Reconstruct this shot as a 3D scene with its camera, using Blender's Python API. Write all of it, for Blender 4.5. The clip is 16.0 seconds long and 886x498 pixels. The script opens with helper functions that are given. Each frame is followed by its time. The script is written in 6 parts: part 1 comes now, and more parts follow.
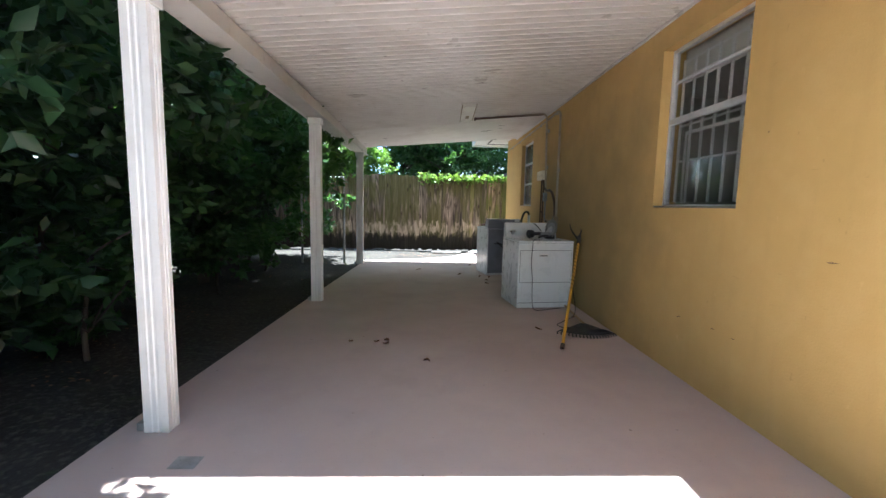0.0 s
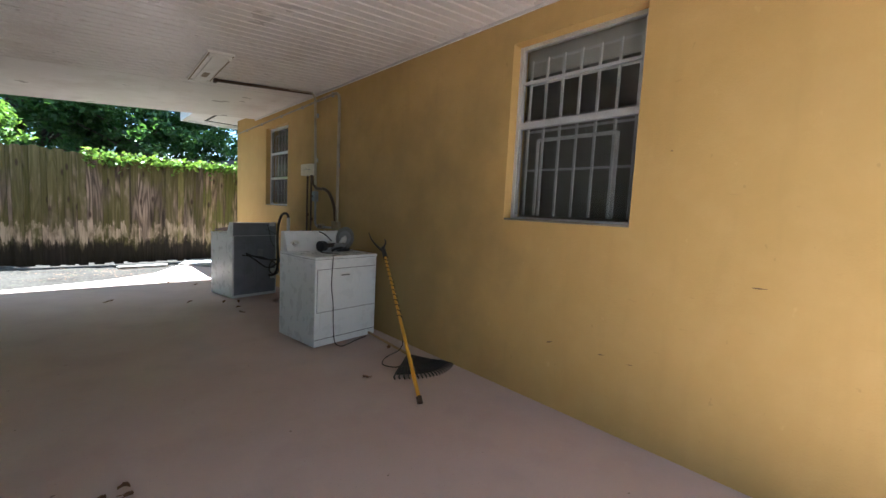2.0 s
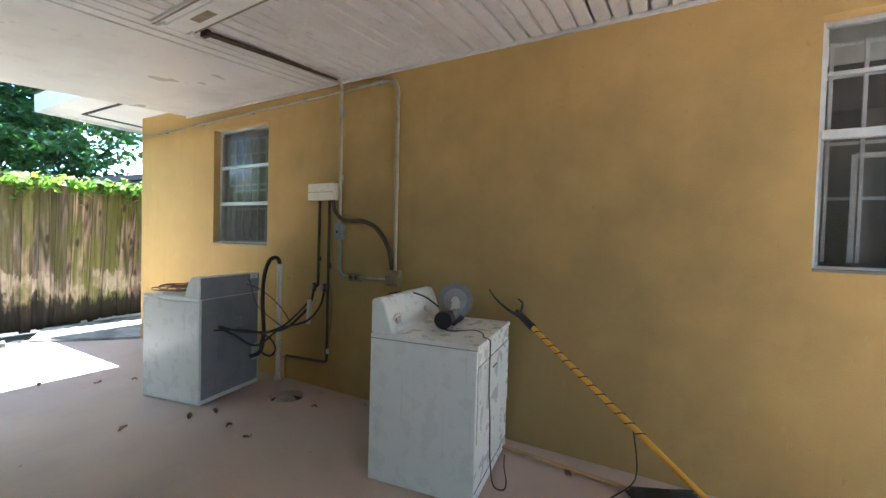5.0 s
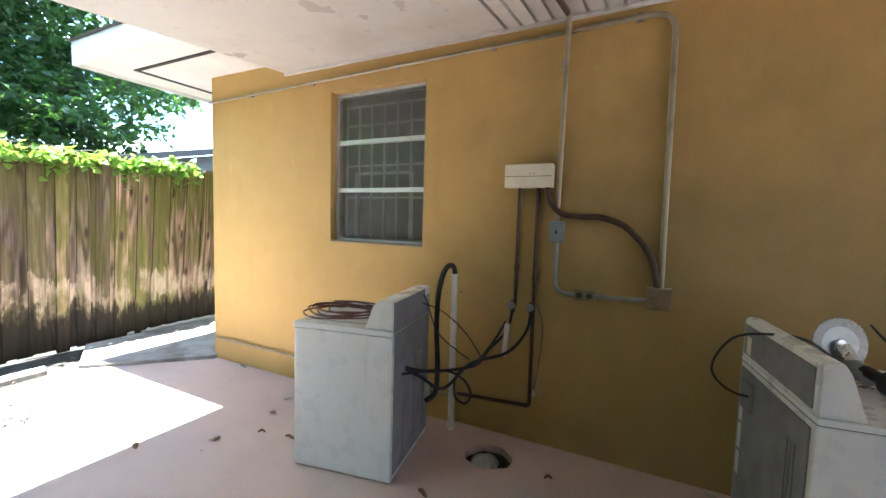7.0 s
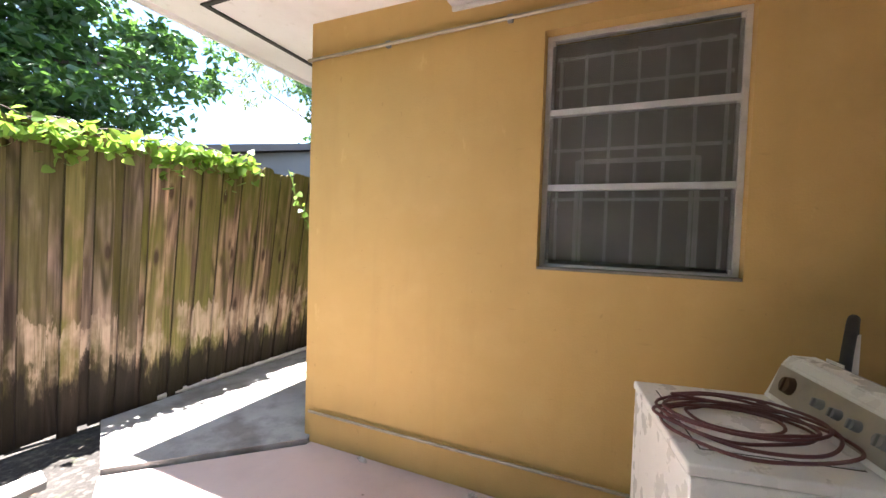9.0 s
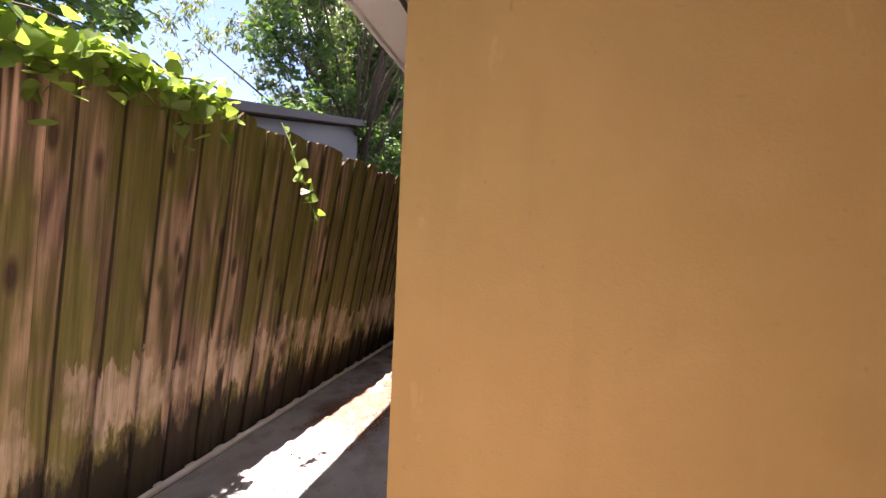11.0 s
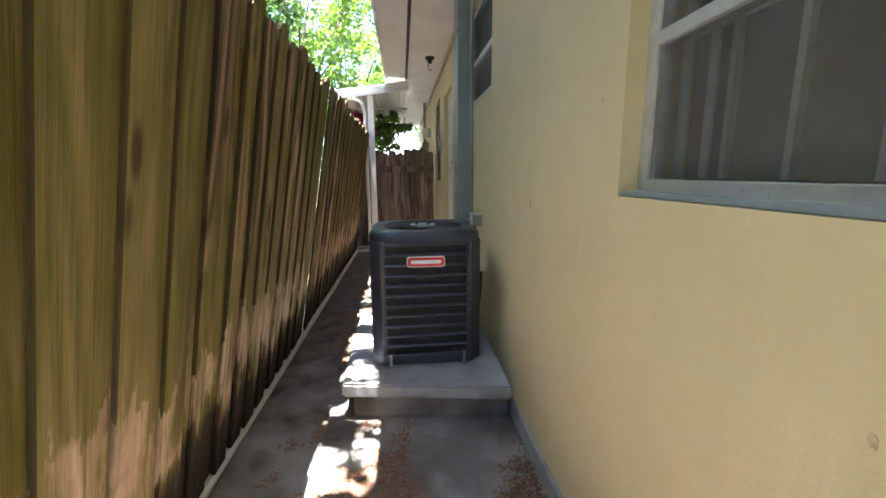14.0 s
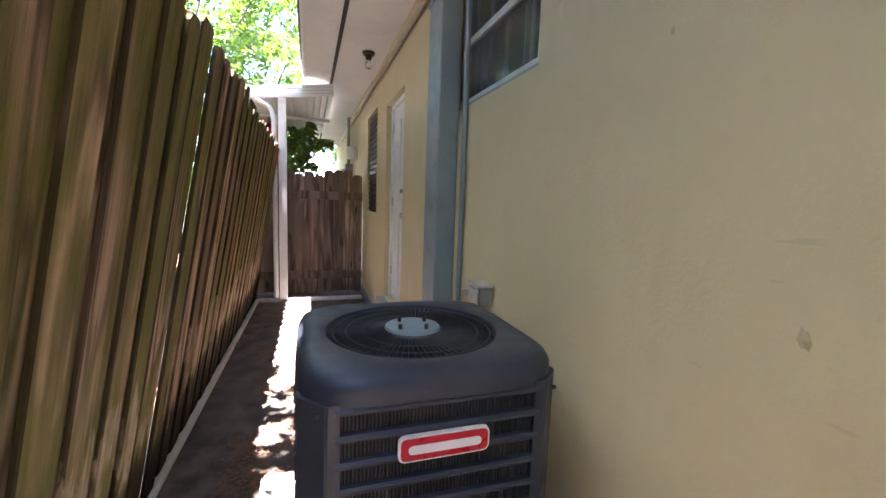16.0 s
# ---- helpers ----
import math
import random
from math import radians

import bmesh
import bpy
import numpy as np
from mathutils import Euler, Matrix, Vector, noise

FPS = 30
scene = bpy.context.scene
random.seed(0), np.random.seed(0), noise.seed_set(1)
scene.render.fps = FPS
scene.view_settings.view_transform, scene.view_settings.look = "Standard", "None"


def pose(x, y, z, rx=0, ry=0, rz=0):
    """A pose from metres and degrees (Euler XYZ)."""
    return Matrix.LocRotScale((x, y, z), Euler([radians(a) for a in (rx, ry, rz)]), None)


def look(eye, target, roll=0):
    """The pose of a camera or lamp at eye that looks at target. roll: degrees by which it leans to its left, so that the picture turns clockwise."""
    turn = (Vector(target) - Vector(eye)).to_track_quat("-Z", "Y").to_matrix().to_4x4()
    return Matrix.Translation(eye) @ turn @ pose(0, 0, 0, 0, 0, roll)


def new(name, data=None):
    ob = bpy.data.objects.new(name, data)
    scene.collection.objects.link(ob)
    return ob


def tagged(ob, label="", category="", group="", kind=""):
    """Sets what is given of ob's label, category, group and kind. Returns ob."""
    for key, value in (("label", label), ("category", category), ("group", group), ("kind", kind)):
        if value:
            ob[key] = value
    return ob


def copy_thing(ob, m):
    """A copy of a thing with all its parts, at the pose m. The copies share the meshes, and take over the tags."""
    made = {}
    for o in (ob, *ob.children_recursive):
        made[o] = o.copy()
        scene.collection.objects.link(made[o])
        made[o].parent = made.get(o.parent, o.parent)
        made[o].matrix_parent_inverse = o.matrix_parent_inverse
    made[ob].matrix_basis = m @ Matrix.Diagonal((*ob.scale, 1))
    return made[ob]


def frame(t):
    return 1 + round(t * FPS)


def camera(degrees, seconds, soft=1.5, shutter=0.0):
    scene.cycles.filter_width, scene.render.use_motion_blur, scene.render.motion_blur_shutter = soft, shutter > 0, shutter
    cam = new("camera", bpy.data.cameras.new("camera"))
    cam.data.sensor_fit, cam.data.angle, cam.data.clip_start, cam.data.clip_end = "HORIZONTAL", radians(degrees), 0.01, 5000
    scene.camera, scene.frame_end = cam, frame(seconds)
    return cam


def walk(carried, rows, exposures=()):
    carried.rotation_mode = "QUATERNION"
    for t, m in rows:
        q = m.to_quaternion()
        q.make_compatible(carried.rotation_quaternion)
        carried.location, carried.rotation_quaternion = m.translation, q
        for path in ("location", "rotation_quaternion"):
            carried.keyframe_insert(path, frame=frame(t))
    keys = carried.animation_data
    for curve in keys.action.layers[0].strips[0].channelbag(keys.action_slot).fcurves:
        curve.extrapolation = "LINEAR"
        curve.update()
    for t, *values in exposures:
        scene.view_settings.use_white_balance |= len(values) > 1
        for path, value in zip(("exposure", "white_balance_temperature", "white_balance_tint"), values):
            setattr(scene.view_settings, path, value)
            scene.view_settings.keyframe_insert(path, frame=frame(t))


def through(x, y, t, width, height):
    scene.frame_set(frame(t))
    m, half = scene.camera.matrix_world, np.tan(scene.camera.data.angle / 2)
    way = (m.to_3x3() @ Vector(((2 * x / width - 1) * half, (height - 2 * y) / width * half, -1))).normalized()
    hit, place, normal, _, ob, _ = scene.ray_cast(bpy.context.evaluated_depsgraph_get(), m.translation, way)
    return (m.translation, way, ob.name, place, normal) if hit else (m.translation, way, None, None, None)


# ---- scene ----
cam = camera(95.0, 16.0)
PATH = [
    (0, (-0.038, -0.024, 1.327), (0.037, 1.963, 1.112), 1.2),
    (0.5, (-0.239, 0.298, 1.3), (0.229, 2.228, 1.059), 2.3),
    (1, (-0.4, 0.676, 1.285), (0.383, 2.5, 1.038), 2.8),
    (1.5, (-0.458, 1.123, 1.305), (0.623, 2.791, 1.086), 2.7),
    (2, (-0.582, 1.508, 1.39), (0.772, 2.969, 1.204), 2.9),
    (2.5, (-0.606, 1.839, 1.436), (0.969, 3.066, 1.308), 3.0),
    (3, (-0.617, 2.271, 1.463), (1.114, 3.271, 1.422), 3.5),
    (3.5, (-0.713, 2.714, 1.478), (1.069, 3.622, 1.457), 3.2),
    (4, (-0.732, 3.232, 1.48), (1.034, 4.17, 1.47), 2.7),
    (4.5, (-0.83, 3.725, 1.474), (0.906, 4.717, 1.419), 1.8),
    (4.7, (-0.864, 3.929, 1.462), (0.877, 4.912, 1.413), 1.7),
    (6.8, (-0.822, 6.155, 1.57), (0.956, 7.061, 1.44), 1.5),
    (7, (-0.817, 6.362, 1.562), (0.965, 7.259, 1.418), 1.6),
    (7.5, (-0.723, 6.908, 1.55), (1.065, 7.795, 1.422), 1.7),
    (8, (-0.64, 7.447, 1.54), (1.165, 8.299, 1.417), 1.7),
    (8.5, (-0.494, 7.949, 1.513), (1.318, 8.791, 1.413), 1.7),
    (8.7, (-0.414, 8.161, 1.52), (1.402, 8.994, 1.433), 1.7),
    (10.8, (0.567, 9.906, 1.45), (2.488, 10.462, 1.416), 2.7),
    (11, (0.732, 10.065, 1.458), (2.669, 10.563, 1.413), 2.6),
    (11.5, (1.117, 10.427, 1.454), (3.088, 10.755, 1.365), 2.2),
    (12, (1.52, 10.682, 1.433), (3.507, 10.845, 1.267), 1.7),
    (12.5, (1.93, 10.856, 1.422), (3.914, 10.891, 1.172), 0.7),
    (13, (2.327, 11.003, 1.441), (4.299, 10.944, 1.114), 0.2),
    (13.5, (2.75, 11.055, 1.405), (4.713, 10.935, 1.043), -0.1),
    (14, (3.118, 11.148, 1.401), (5.075, 10.957, 1.037), -0.5),
    (14.5, (3.47, 11.185, 1.44), (5.421, 10.924, 1.089), -0.3),
    (15, (3.9, 11.238, 1.455), (5.842, 10.874, 1.148), 0.4),
    (15.5, (4.208, 11.323, 1.47), (6.118, 10.807, 1.181), 1.1),
    (16, (4.588, 11.322, 1.458), (6.473, 10.696, 1.227), 2.0),
]
# stops, kelvin and tint as the clip's camera adapts on its way
EXPOSURE = [(0.0, 3.2, 5400, 3), (2.5, 3.15, 5500, 4), (3.5, 3.5, 5350, 3), (4.7, 4.0, 5250, 0), (7.0, 4.3, 5600, 6), (8.7, 3.9, 6050, 13), (11.0, 2.9, 7100, 36),
            (11.5, 2.9, 7250, 34), (12.5, 3.15, 7500, 22), (13.5, 3.8, 6850, 16), (14.5, 4.4, 6150, 15), (16.0, 4.4, 6300, 26)]
walk(cam, [(t, look(eye, target, roll)) for t, eye, target, roll in PATH], EXPOSURE)

# ---------------------------------------------------------------- light
SUN_TO = Vector((-0.04, 0.035, 1.0)).normalized()
world = bpy.data.worlds.new("sky")
scene.world = world
world.use_nodes = True
wn, wl = world.node_tree.nodes, world.node_tree.links
wn.clear()
w_out = wn.new("ShaderNodeOutputWorld")
w_bg = wn.new("ShaderNodeBackground")
w_bg.inputs["Strength"].default_value = 0.06
w_sky = wn.new("ShaderNodeTexSky")
w_sky.sky_type, w_sky.sun_disc = "NISHITA", False
w_sky.sun_elevation, w_sky.sun_rotation = radians(86), radians(-50)
w_sky.air_density, w_sky.dust_density, w_sky.ozone_density = 1.0, 0.1, 5.0
w_tc = wn.new("ShaderNodeTexCoord")
w_map = wn.new("ShaderNodeMapping")
w_map.inputs["Scale"].default_value = (1.6, 1.6, 3.2)
w_noise = wn.new("ShaderNodeTexNoise")
w_noise.inputs["Scale"].default_value, w_noise.inputs["Detail"].default_value = 1.7, 7
w_ramp = wn.new("ShaderNodeValToRGB")
w_ramp.color_ramp.elements[0].position, w_ramp.color_ramp.elements[1].position = 0.47, 0.6
w_mix = wn.new("ShaderNodeMixRGB")
w_mix.inputs["Color2"].default_value = (7.5, 7.7, 8.0, 1)
for a, b in ((w_tc.outputs["Generated"], w_map.inputs["Vector"]), (w_map.outputs[0], w_noise.inputs["Vector"]),
             (w_noise.outputs["Fac"], w_ramp.inputs["Fac"]), (w_ramp.outputs["Color"], w_mix.inputs["Fac"]),
             (w_sky.outputs["Color"], w_mix.inputs["Color1"]), (w_mix.outputs["Color"], w_bg.inputs["Color"]),
             (w_bg.outputs[0], w_out.inputs["Surface"])):
    wl.new(a, b)

sun = new("sun", bpy.data.lights.new("sun", "SUN"))
sun.data.energy, sun.data.angle, sun.data.color = 5.0, radians(0.53), (1.0, 0.97, 0.92)
sun.matrix_world = look(SUN_TO * 30, (0, 0, 0))


# ---------------------------------------------------------------- materials
class Mat:
    """A small builder for procedural node materials."""

    def __init__(self, name, rough=0.6, metal=0.0, spec=0.5):
        self.m = bpy.data.materials.new(name)
        self.m.use_nodes = True
        self.t = self.m.node_tree
        self.b = self.t.nodes["Principled BSDF"]
        self.b.inputs["Roughness"].default_value = rough
        self.b.inputs["Metallic"].default_value = metal
        self.b.inputs["Specular IOR Level"].default_value = spec
        self.co = self.node("ShaderNodeTexCoord").outputs["Object"]

    def node(self, kind, **inputs):
        n = self.t.nodes.new(kind)
        for k, v in inputs.items():
            self.set(n.inputs[k.replace("_", " ")], v)
        return n

    def set(self, socket, v):
        if isinstance(v, bpy.types.NodeSocket):
            self.t.links.new(v, socket)
        elif isinstance(v, tuple) and len(v) == 3 and socket.type == "RGBA":
            socket.default_value = (*v, 1)
        else:
            socket.default_value = v

    def noise(self, scale, detail=4, stretch=(1, 1, 1), rough=0.55, co=None):
        mp = self.node("ShaderNodeMapping", Vector=co or self.co, Scale=stretch)
        return self.node("ShaderNodeTexNoise", Vector=mp.outputs[0], Scale=scale, Detail=detail, Roughness=rough).outputs["Fac"]

    def ramp(self, fac, *stops):
        n = self.node("ShaderNodeValToRGB", Fac=fac)
        els = n.color_ramp.elements
        while len(els) < len(stops):
            els.new(0.5)
        for e, (p, c) in zip(els, stops):
            e.position, e.color = p, (*c, 1) if isinstance(c, tuple) else (c, c, c, 1)
        return n.outputs["Color"]

    def mix(self, fac, a, b, mode="MIX"):
        n = self.node("ShaderNodeMixRGB", Fac=fac, Color1=a, Color2=b)
        n.blend_type = mode
        return n.outputs["Color"]

    def math(self, op, a, b=0.0):
        n = self.t.nodes.new("ShaderNodeMath")
        n.operation = op
        self.set(n.inputs[0], a)
        self.set(n.inputs[1], b)
        return n.outputs[0]

    def axis(self, i, co=None):
        n = self.node("ShaderNodeSeparateXYZ", Vector=co or self.co)
        return n.outputs[i]

    def color(self, c):
        self.set(self.b.inputs["Base Color"], c)
        return self

    def roughness(self, r):
        self.set(self.b.inputs["Roughness"], r)
        return self

    def bump(self, h, strength=0.3, dist=0.01):
        n = self.node("ShaderNodeBump", Height=h, Strength=strength, Distance=dist)
        self.set(self.b.inputs["Normal"], n.outputs[0])
        return self


def stucco(name, base, dark, scuff, grime_shade=None):
    k = Mat(name, 0.75, spec=0.3)
    big, mid = k.noise(0.7, 5), k.noise(5, 6)
    c = k.ramp(big, (0.3, dark), (0.7, base))
    c = k.mix(k.ramp(mid, (0.45, 0.0), (0.75, 0.22)), c, scuff)
    spots = k.ramp(k.noise(26, 2, (1, 1, 0.6)), (0.73, 0.0), (0.78, 0.35))
    c = k.mix(spots, c, tuple(v * 0.55 for v in base))
    streak = k.ramp(k.noise(3, 5, (2.2, 2.2, 0.25)), (0.54, 0.0), (0.78, 0.28))
    c = k.mix(streak, c, tuple(v * 0.7 for v in base))
    scuff_marks = k.ramp(k.noise(7, 3, (1, 1, 5)), (0.70, 0.0), (0.74, 0.2))
    c = k.mix(scuff_marks, c, tuple(v * 0.5 for v in base))
    blot = k.ramp(k.noise(1.4, 6), (0.48, 0.0), (0.70, 0.42))
    c = k.mix(blot, c, tuple(v * 0.72 for v in base))
    # pale rubbed flecks, longer than wide
    fleck = k.ramp(k.noise(10, 3, (1, 1, 0.45)), (0.70, 0.0), (0.75, 0.18))
    c = k.mix(fleck, c, tuple(min(0.9, v * 1.25) for v in scuff))
    if grime_shade:
        # grime where the machines stand, plus the dim mid-wall shade put into the colour
        colour, y0, y1, z1 = grime_shade
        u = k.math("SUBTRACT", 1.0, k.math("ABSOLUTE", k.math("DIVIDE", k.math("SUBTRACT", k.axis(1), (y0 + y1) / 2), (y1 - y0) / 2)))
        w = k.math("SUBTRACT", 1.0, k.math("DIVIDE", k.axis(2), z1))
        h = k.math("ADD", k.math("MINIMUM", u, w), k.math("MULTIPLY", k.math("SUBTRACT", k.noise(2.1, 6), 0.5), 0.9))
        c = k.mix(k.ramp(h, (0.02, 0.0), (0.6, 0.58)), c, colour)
    k.color(c)
    k.bump(k.math("ADD", k.noise(90, 3), k.math("MULTIPLY", k.noise(9, 4), 1.5)), 0.22, 0.007)
    return k.m


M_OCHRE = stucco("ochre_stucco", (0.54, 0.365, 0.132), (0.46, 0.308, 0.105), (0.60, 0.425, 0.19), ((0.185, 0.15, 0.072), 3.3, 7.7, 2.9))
M_CREAM = stucco("cream_stucco", (0.66, 0.575, 0.355), (0.57, 0.49, 0.30), (0.71, 0.63, 0.44))


def pink_concrete():
    k = Mat("pink_painted_concrete", 0.62, spec=0.4)
    c = k.ramp(k.noise(0.55, 6), (0.3, (0.46, 0.355, 0.31)), (0.7, (0.55, 0.43, 0.38)))
    c = k.mix(k.ramp(k.noise(2.3, 8), (0.5, 0.0), (0.72, 0.35)), c, (0.37, 0.28, 0.245))
    c = k.mix(k.ramp(k.noise(60, 3), (0.66, 0.0), (0.72, 0.5)), c, (0.33, 0.25, 0.22))
    c = k.mix(k.ramp(k.noise(17, 2), (0.74, 0.0), (0.77, 0.75)), c, (0.16, 0.12, 0.10))
    c = k.mix(k.ramp(k.noise(1.0, 9, (1, 0.5, 1), 0.65), (0.56, 0.0), (0.66, 0.4)), c, (0.40, 0.36, 0.345))
    c = k.mix(k.ramp(k.noise(7, 6), (0.6, 0.0), (0.75, 0.3)), c, (0.53, 0.46, 0.43))
    k.color(c).roughness(k.ramp(k.noise(1.6, 5), (0.3, 0.42), (0.7, 0.72)))
    k.bump(k.noise(120, 4), 0.12, 0.004)
    return k.m


def grey_concrete(name, light, dark, soil=None):
    k = Mat(name, 0.85, spec=0.3)
    c = k.ramp(k.noise(1.3, 7), (0.3, dark), (0.7, light))
    c = k.mix(k.ramp(k.noise(5, 8), (0.48, 0.0), (0.7, 0.55)), c, tuple(v * 0.55 for v in dark))
    c = k.mix(k.ramp(k.noise(90, 3), (0.6, 0.0), (0.7, 0.45)), c, tuple(v * 0.45 for v in dark))
    if soil:
        # brown soil washed over the far end, in patches
        u = k.math("DIVIDE", k.math("SUBTRACT", k.axis(0), soil[0]), soil[1] - soil[0])
        h = k.math("ADD", k.math("MINIMUM", u, 1.0), k.math("MULTIPLY", k.math("SUBTRACT", k.noise(2.6, 8), 0.5), 2.4))
        earth = k.ramp(k.noise(7, 7), (0.35, (0.055, 0.043, 0.034)), (0.7, (0.19, 0.155, 0.125)))
        c = k.mix(k.ramp(h, (0.15, 0.0), (0.75, 0.92)), c, earth)
        damp = k.ramp(k.noise(1.9, 7), (0.5, 0.0), (0.62, 0.6))
        c = k.mix(damp, c, (0.12, 0.10, 0.082))
    k.color(c)
    k.bump(k.math("ADD", k.noise(140, 4), k.math("MULTIPLY", k.noise(14, 5), 1.2)), 0.35, 0.008)
    return k.m


M_PINK = pink_concrete()
M_CONC = grey_concrete("alley_concrete", (0.42, 0.40, 0.37), (0.26, 0.245, 0.225), (4.2, 6.3))
M_PAD = grey_concrete("pad_concrete", (0.41, 0.415, 0.415), (0.28, 0.285, 0.285))


def dirt():
    k = Mat("leafy_dirt", 0.95, spec=0.15)
    c = k.ramp(k.noise(1.1, 7), (0.3, (0.026, 0.023, 0.02)), (0.7, (0.055, 0.05, 0.044)))
    c = k.mix(k.ramp(k.noise(22, 6), (0.5, 0.0), (0.66, 0.7)), c, (0.10, 0.088, 0.074))
    c = k.mix(k.ramp(k.noise(6, 6), (0.6, 0.0), (0.72, 0.4)), c, (0.07, 0.09, 0.035))
    k.color(c)
    k.bump(k.math("ADD", k.noise(40, 6), k.math("MULTIPLY", k.noise(6, 5), 2)), 0.6, 0.03)
    return k.m


M_DIRT = dirt()


def weathered_wood(name, a, b, moss, splash=True):
    k = Mat(name, 0.85, spec=0.2)
    rnd = k.node("ShaderNodeObjectInfo").outputs["Random"]
    shift = k.node("ShaderNodeCombineXYZ", X=k.math("MULTIPLY", rnd, 37.0), Y=k.math("MULTIPLY", rnd, 11.0), Z=k.math("MULTIPLY", rnd, 53.0))
    co = k.node("ShaderNodeVectorMath")
    k.set(co.inputs[0], k.co)
    k.set(co.inputs[1], shift.outputs[0])
    p = co.outputs[0]
    grain = k.math("ADD", k.math("MULTIPLY", k.noise(70, 5, (1, 1, 0.03), 0.7, p), 0.55), k.math("MULTIPLY", k.noise(16, 5, (1, 1, 0.05), 0.6, p), 0.45))
    grain = k.ramp(grain, (0.30, 0.0), (0.70, 1.0))
    # arched growth rings: contour lines of a long soft field
    field = k.noise(3.2, 1.5, (1.6, 1, 0.17), 0.4, p)
    rings = k.math("ADD", k.math("MULTIPLY", k.math("SINE", k.math("MULTIPLY", field, 55.0)), 0.5), 0.5)
    c = k.mix(grain, a, b)
    c = k.mix(k.math("MULTIPLY", rnd, 0.6), c, k.mix(rings, tuple(v * 0.5 for v in a), tuple(v * 0.85 for v in b)))
    c = k.mix(1.0, c, k.ramp(k.noise(11, 4, (1.6, 1, 0.09), 0.65, p), (0.36, 0.62), (0.48, 0.95), (0.62, 1.2)), "MULTIPLY")
    c = k.mix(1.0, c, k.ramp(rings, (0.0, 0.60), (0.5, 1.0), (1.0, 1.08)), "MULTIPLY")
    tone = k.ramp(rnd, (0.0, 0.42), (0.2, 1.25), (0.4, 0.7), (0.6, 1.5), (0.8, 0.52), (1.0, 1.15))
    c = k.mix(1.0, c, tone, "MULTIPLY")
    place = k.node("ShaderNodeNewGeometry").outputs["Position"]
    patch = k.math("ADD", k.math("MULTIPLY", k.noise(2.2, 5, (1, 1, 0.4), 0.6, p), 0.5), k.math("MULTIPLY", k.noise(1.3, 4, (1, 1, 0.6), 0.6, place), 0.5))
    c = k.mix(k.ramp(patch, (0.45, 0.0), (0.54, 0.8)), c, k.mix(grain, tuple(v * 0.5 for v in moss), moss))
    knot = k.node("ShaderNodeTexVoronoi", Vector=k.node("ShaderNodeMapping", Vector=p, Scale=(7, 7, 2.2)).outputs[0], Scale=1.0)
    c = k.mix(k.ramp(knot.outputs["Distance"], (0.09, 0.85), (0.2, 0.0)), c, (0.05, 0.03, 0.02))
    if splash:
        # black algae that has run down from the board tops
        run = k.math("ADD", k.axis(2), k.math("MULTIPLY", k.math("SUBTRACT", k.noise(5, 6, (1, 1, 0.16), 0.7, p), 0.5), 1.9))
        c = k.mix(k.ramp(run, (1.35, 0.0), (2.1, 0.8)), c, k.mix(grain, (0.018, 0.015, 0.008), (0.075, 0.062, 0.02)))
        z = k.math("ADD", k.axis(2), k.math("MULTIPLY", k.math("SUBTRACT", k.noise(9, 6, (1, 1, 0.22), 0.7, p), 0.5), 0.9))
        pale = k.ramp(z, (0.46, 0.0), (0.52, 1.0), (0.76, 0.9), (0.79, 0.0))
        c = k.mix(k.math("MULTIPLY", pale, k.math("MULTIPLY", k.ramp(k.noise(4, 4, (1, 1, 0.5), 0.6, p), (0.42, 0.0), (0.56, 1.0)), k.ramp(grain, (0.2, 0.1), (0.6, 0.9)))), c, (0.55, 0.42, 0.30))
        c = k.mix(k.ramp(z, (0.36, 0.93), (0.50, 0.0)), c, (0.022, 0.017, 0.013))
    k.color(c)
    k.bump(k.math("ADD", grain, rings), 0.8, 0.008)
    return k.m


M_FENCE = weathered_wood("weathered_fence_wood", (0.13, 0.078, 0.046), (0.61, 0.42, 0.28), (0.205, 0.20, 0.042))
M_FENCE_YARD = weathered_wood("greyed_shaded_fence_wood", (0.070, 0.048, 0.033), (0.37, 0.275, 0.20), (0.14, 0.125, 0.034))
# shade on the board sides, put into a darker wood colour
M_EDGE_SHADE = weathered_wood("fence_edge_shade", (0.03, 0.02, 0.013), (0.17, 0.12, 0.08), (0.07, 0.06, 0.018))
M_GATE = weathered_wood("gate_wood", (0.20, 0.125, 0.09), (0.40, 0.28, 0.21), (0.25, 0.18, 0.13), False)


def paint(name, c, rough=0.45, metal=0.0, dirt_c=None, amount=0.3, scale=6.0, spec=0.5):
    k = Mat(name, rough, metal, spec)
    d = dirt_c or tuple(v * 0.55 for v in c)
    col = k.mix(k.ramp(k.noise(scale, 7), (0.48, 0.0), (0.75, amount)), c, d)
    col = k.mix(k.ramp(k.noise(scale * 9, 4), (0.62, 0.0), (0.72, amount * 0.8)), col, d)
    k.color(col).roughness(k.ramp(k.noise(scale * 2, 4), (0.3, max(0.05, rough - 0.1)), (0.7, min(1.0, rough + 0.12))))
    k.bump(k.noise(scale * 14, 3), 0.08, 0.003)
    return k.m


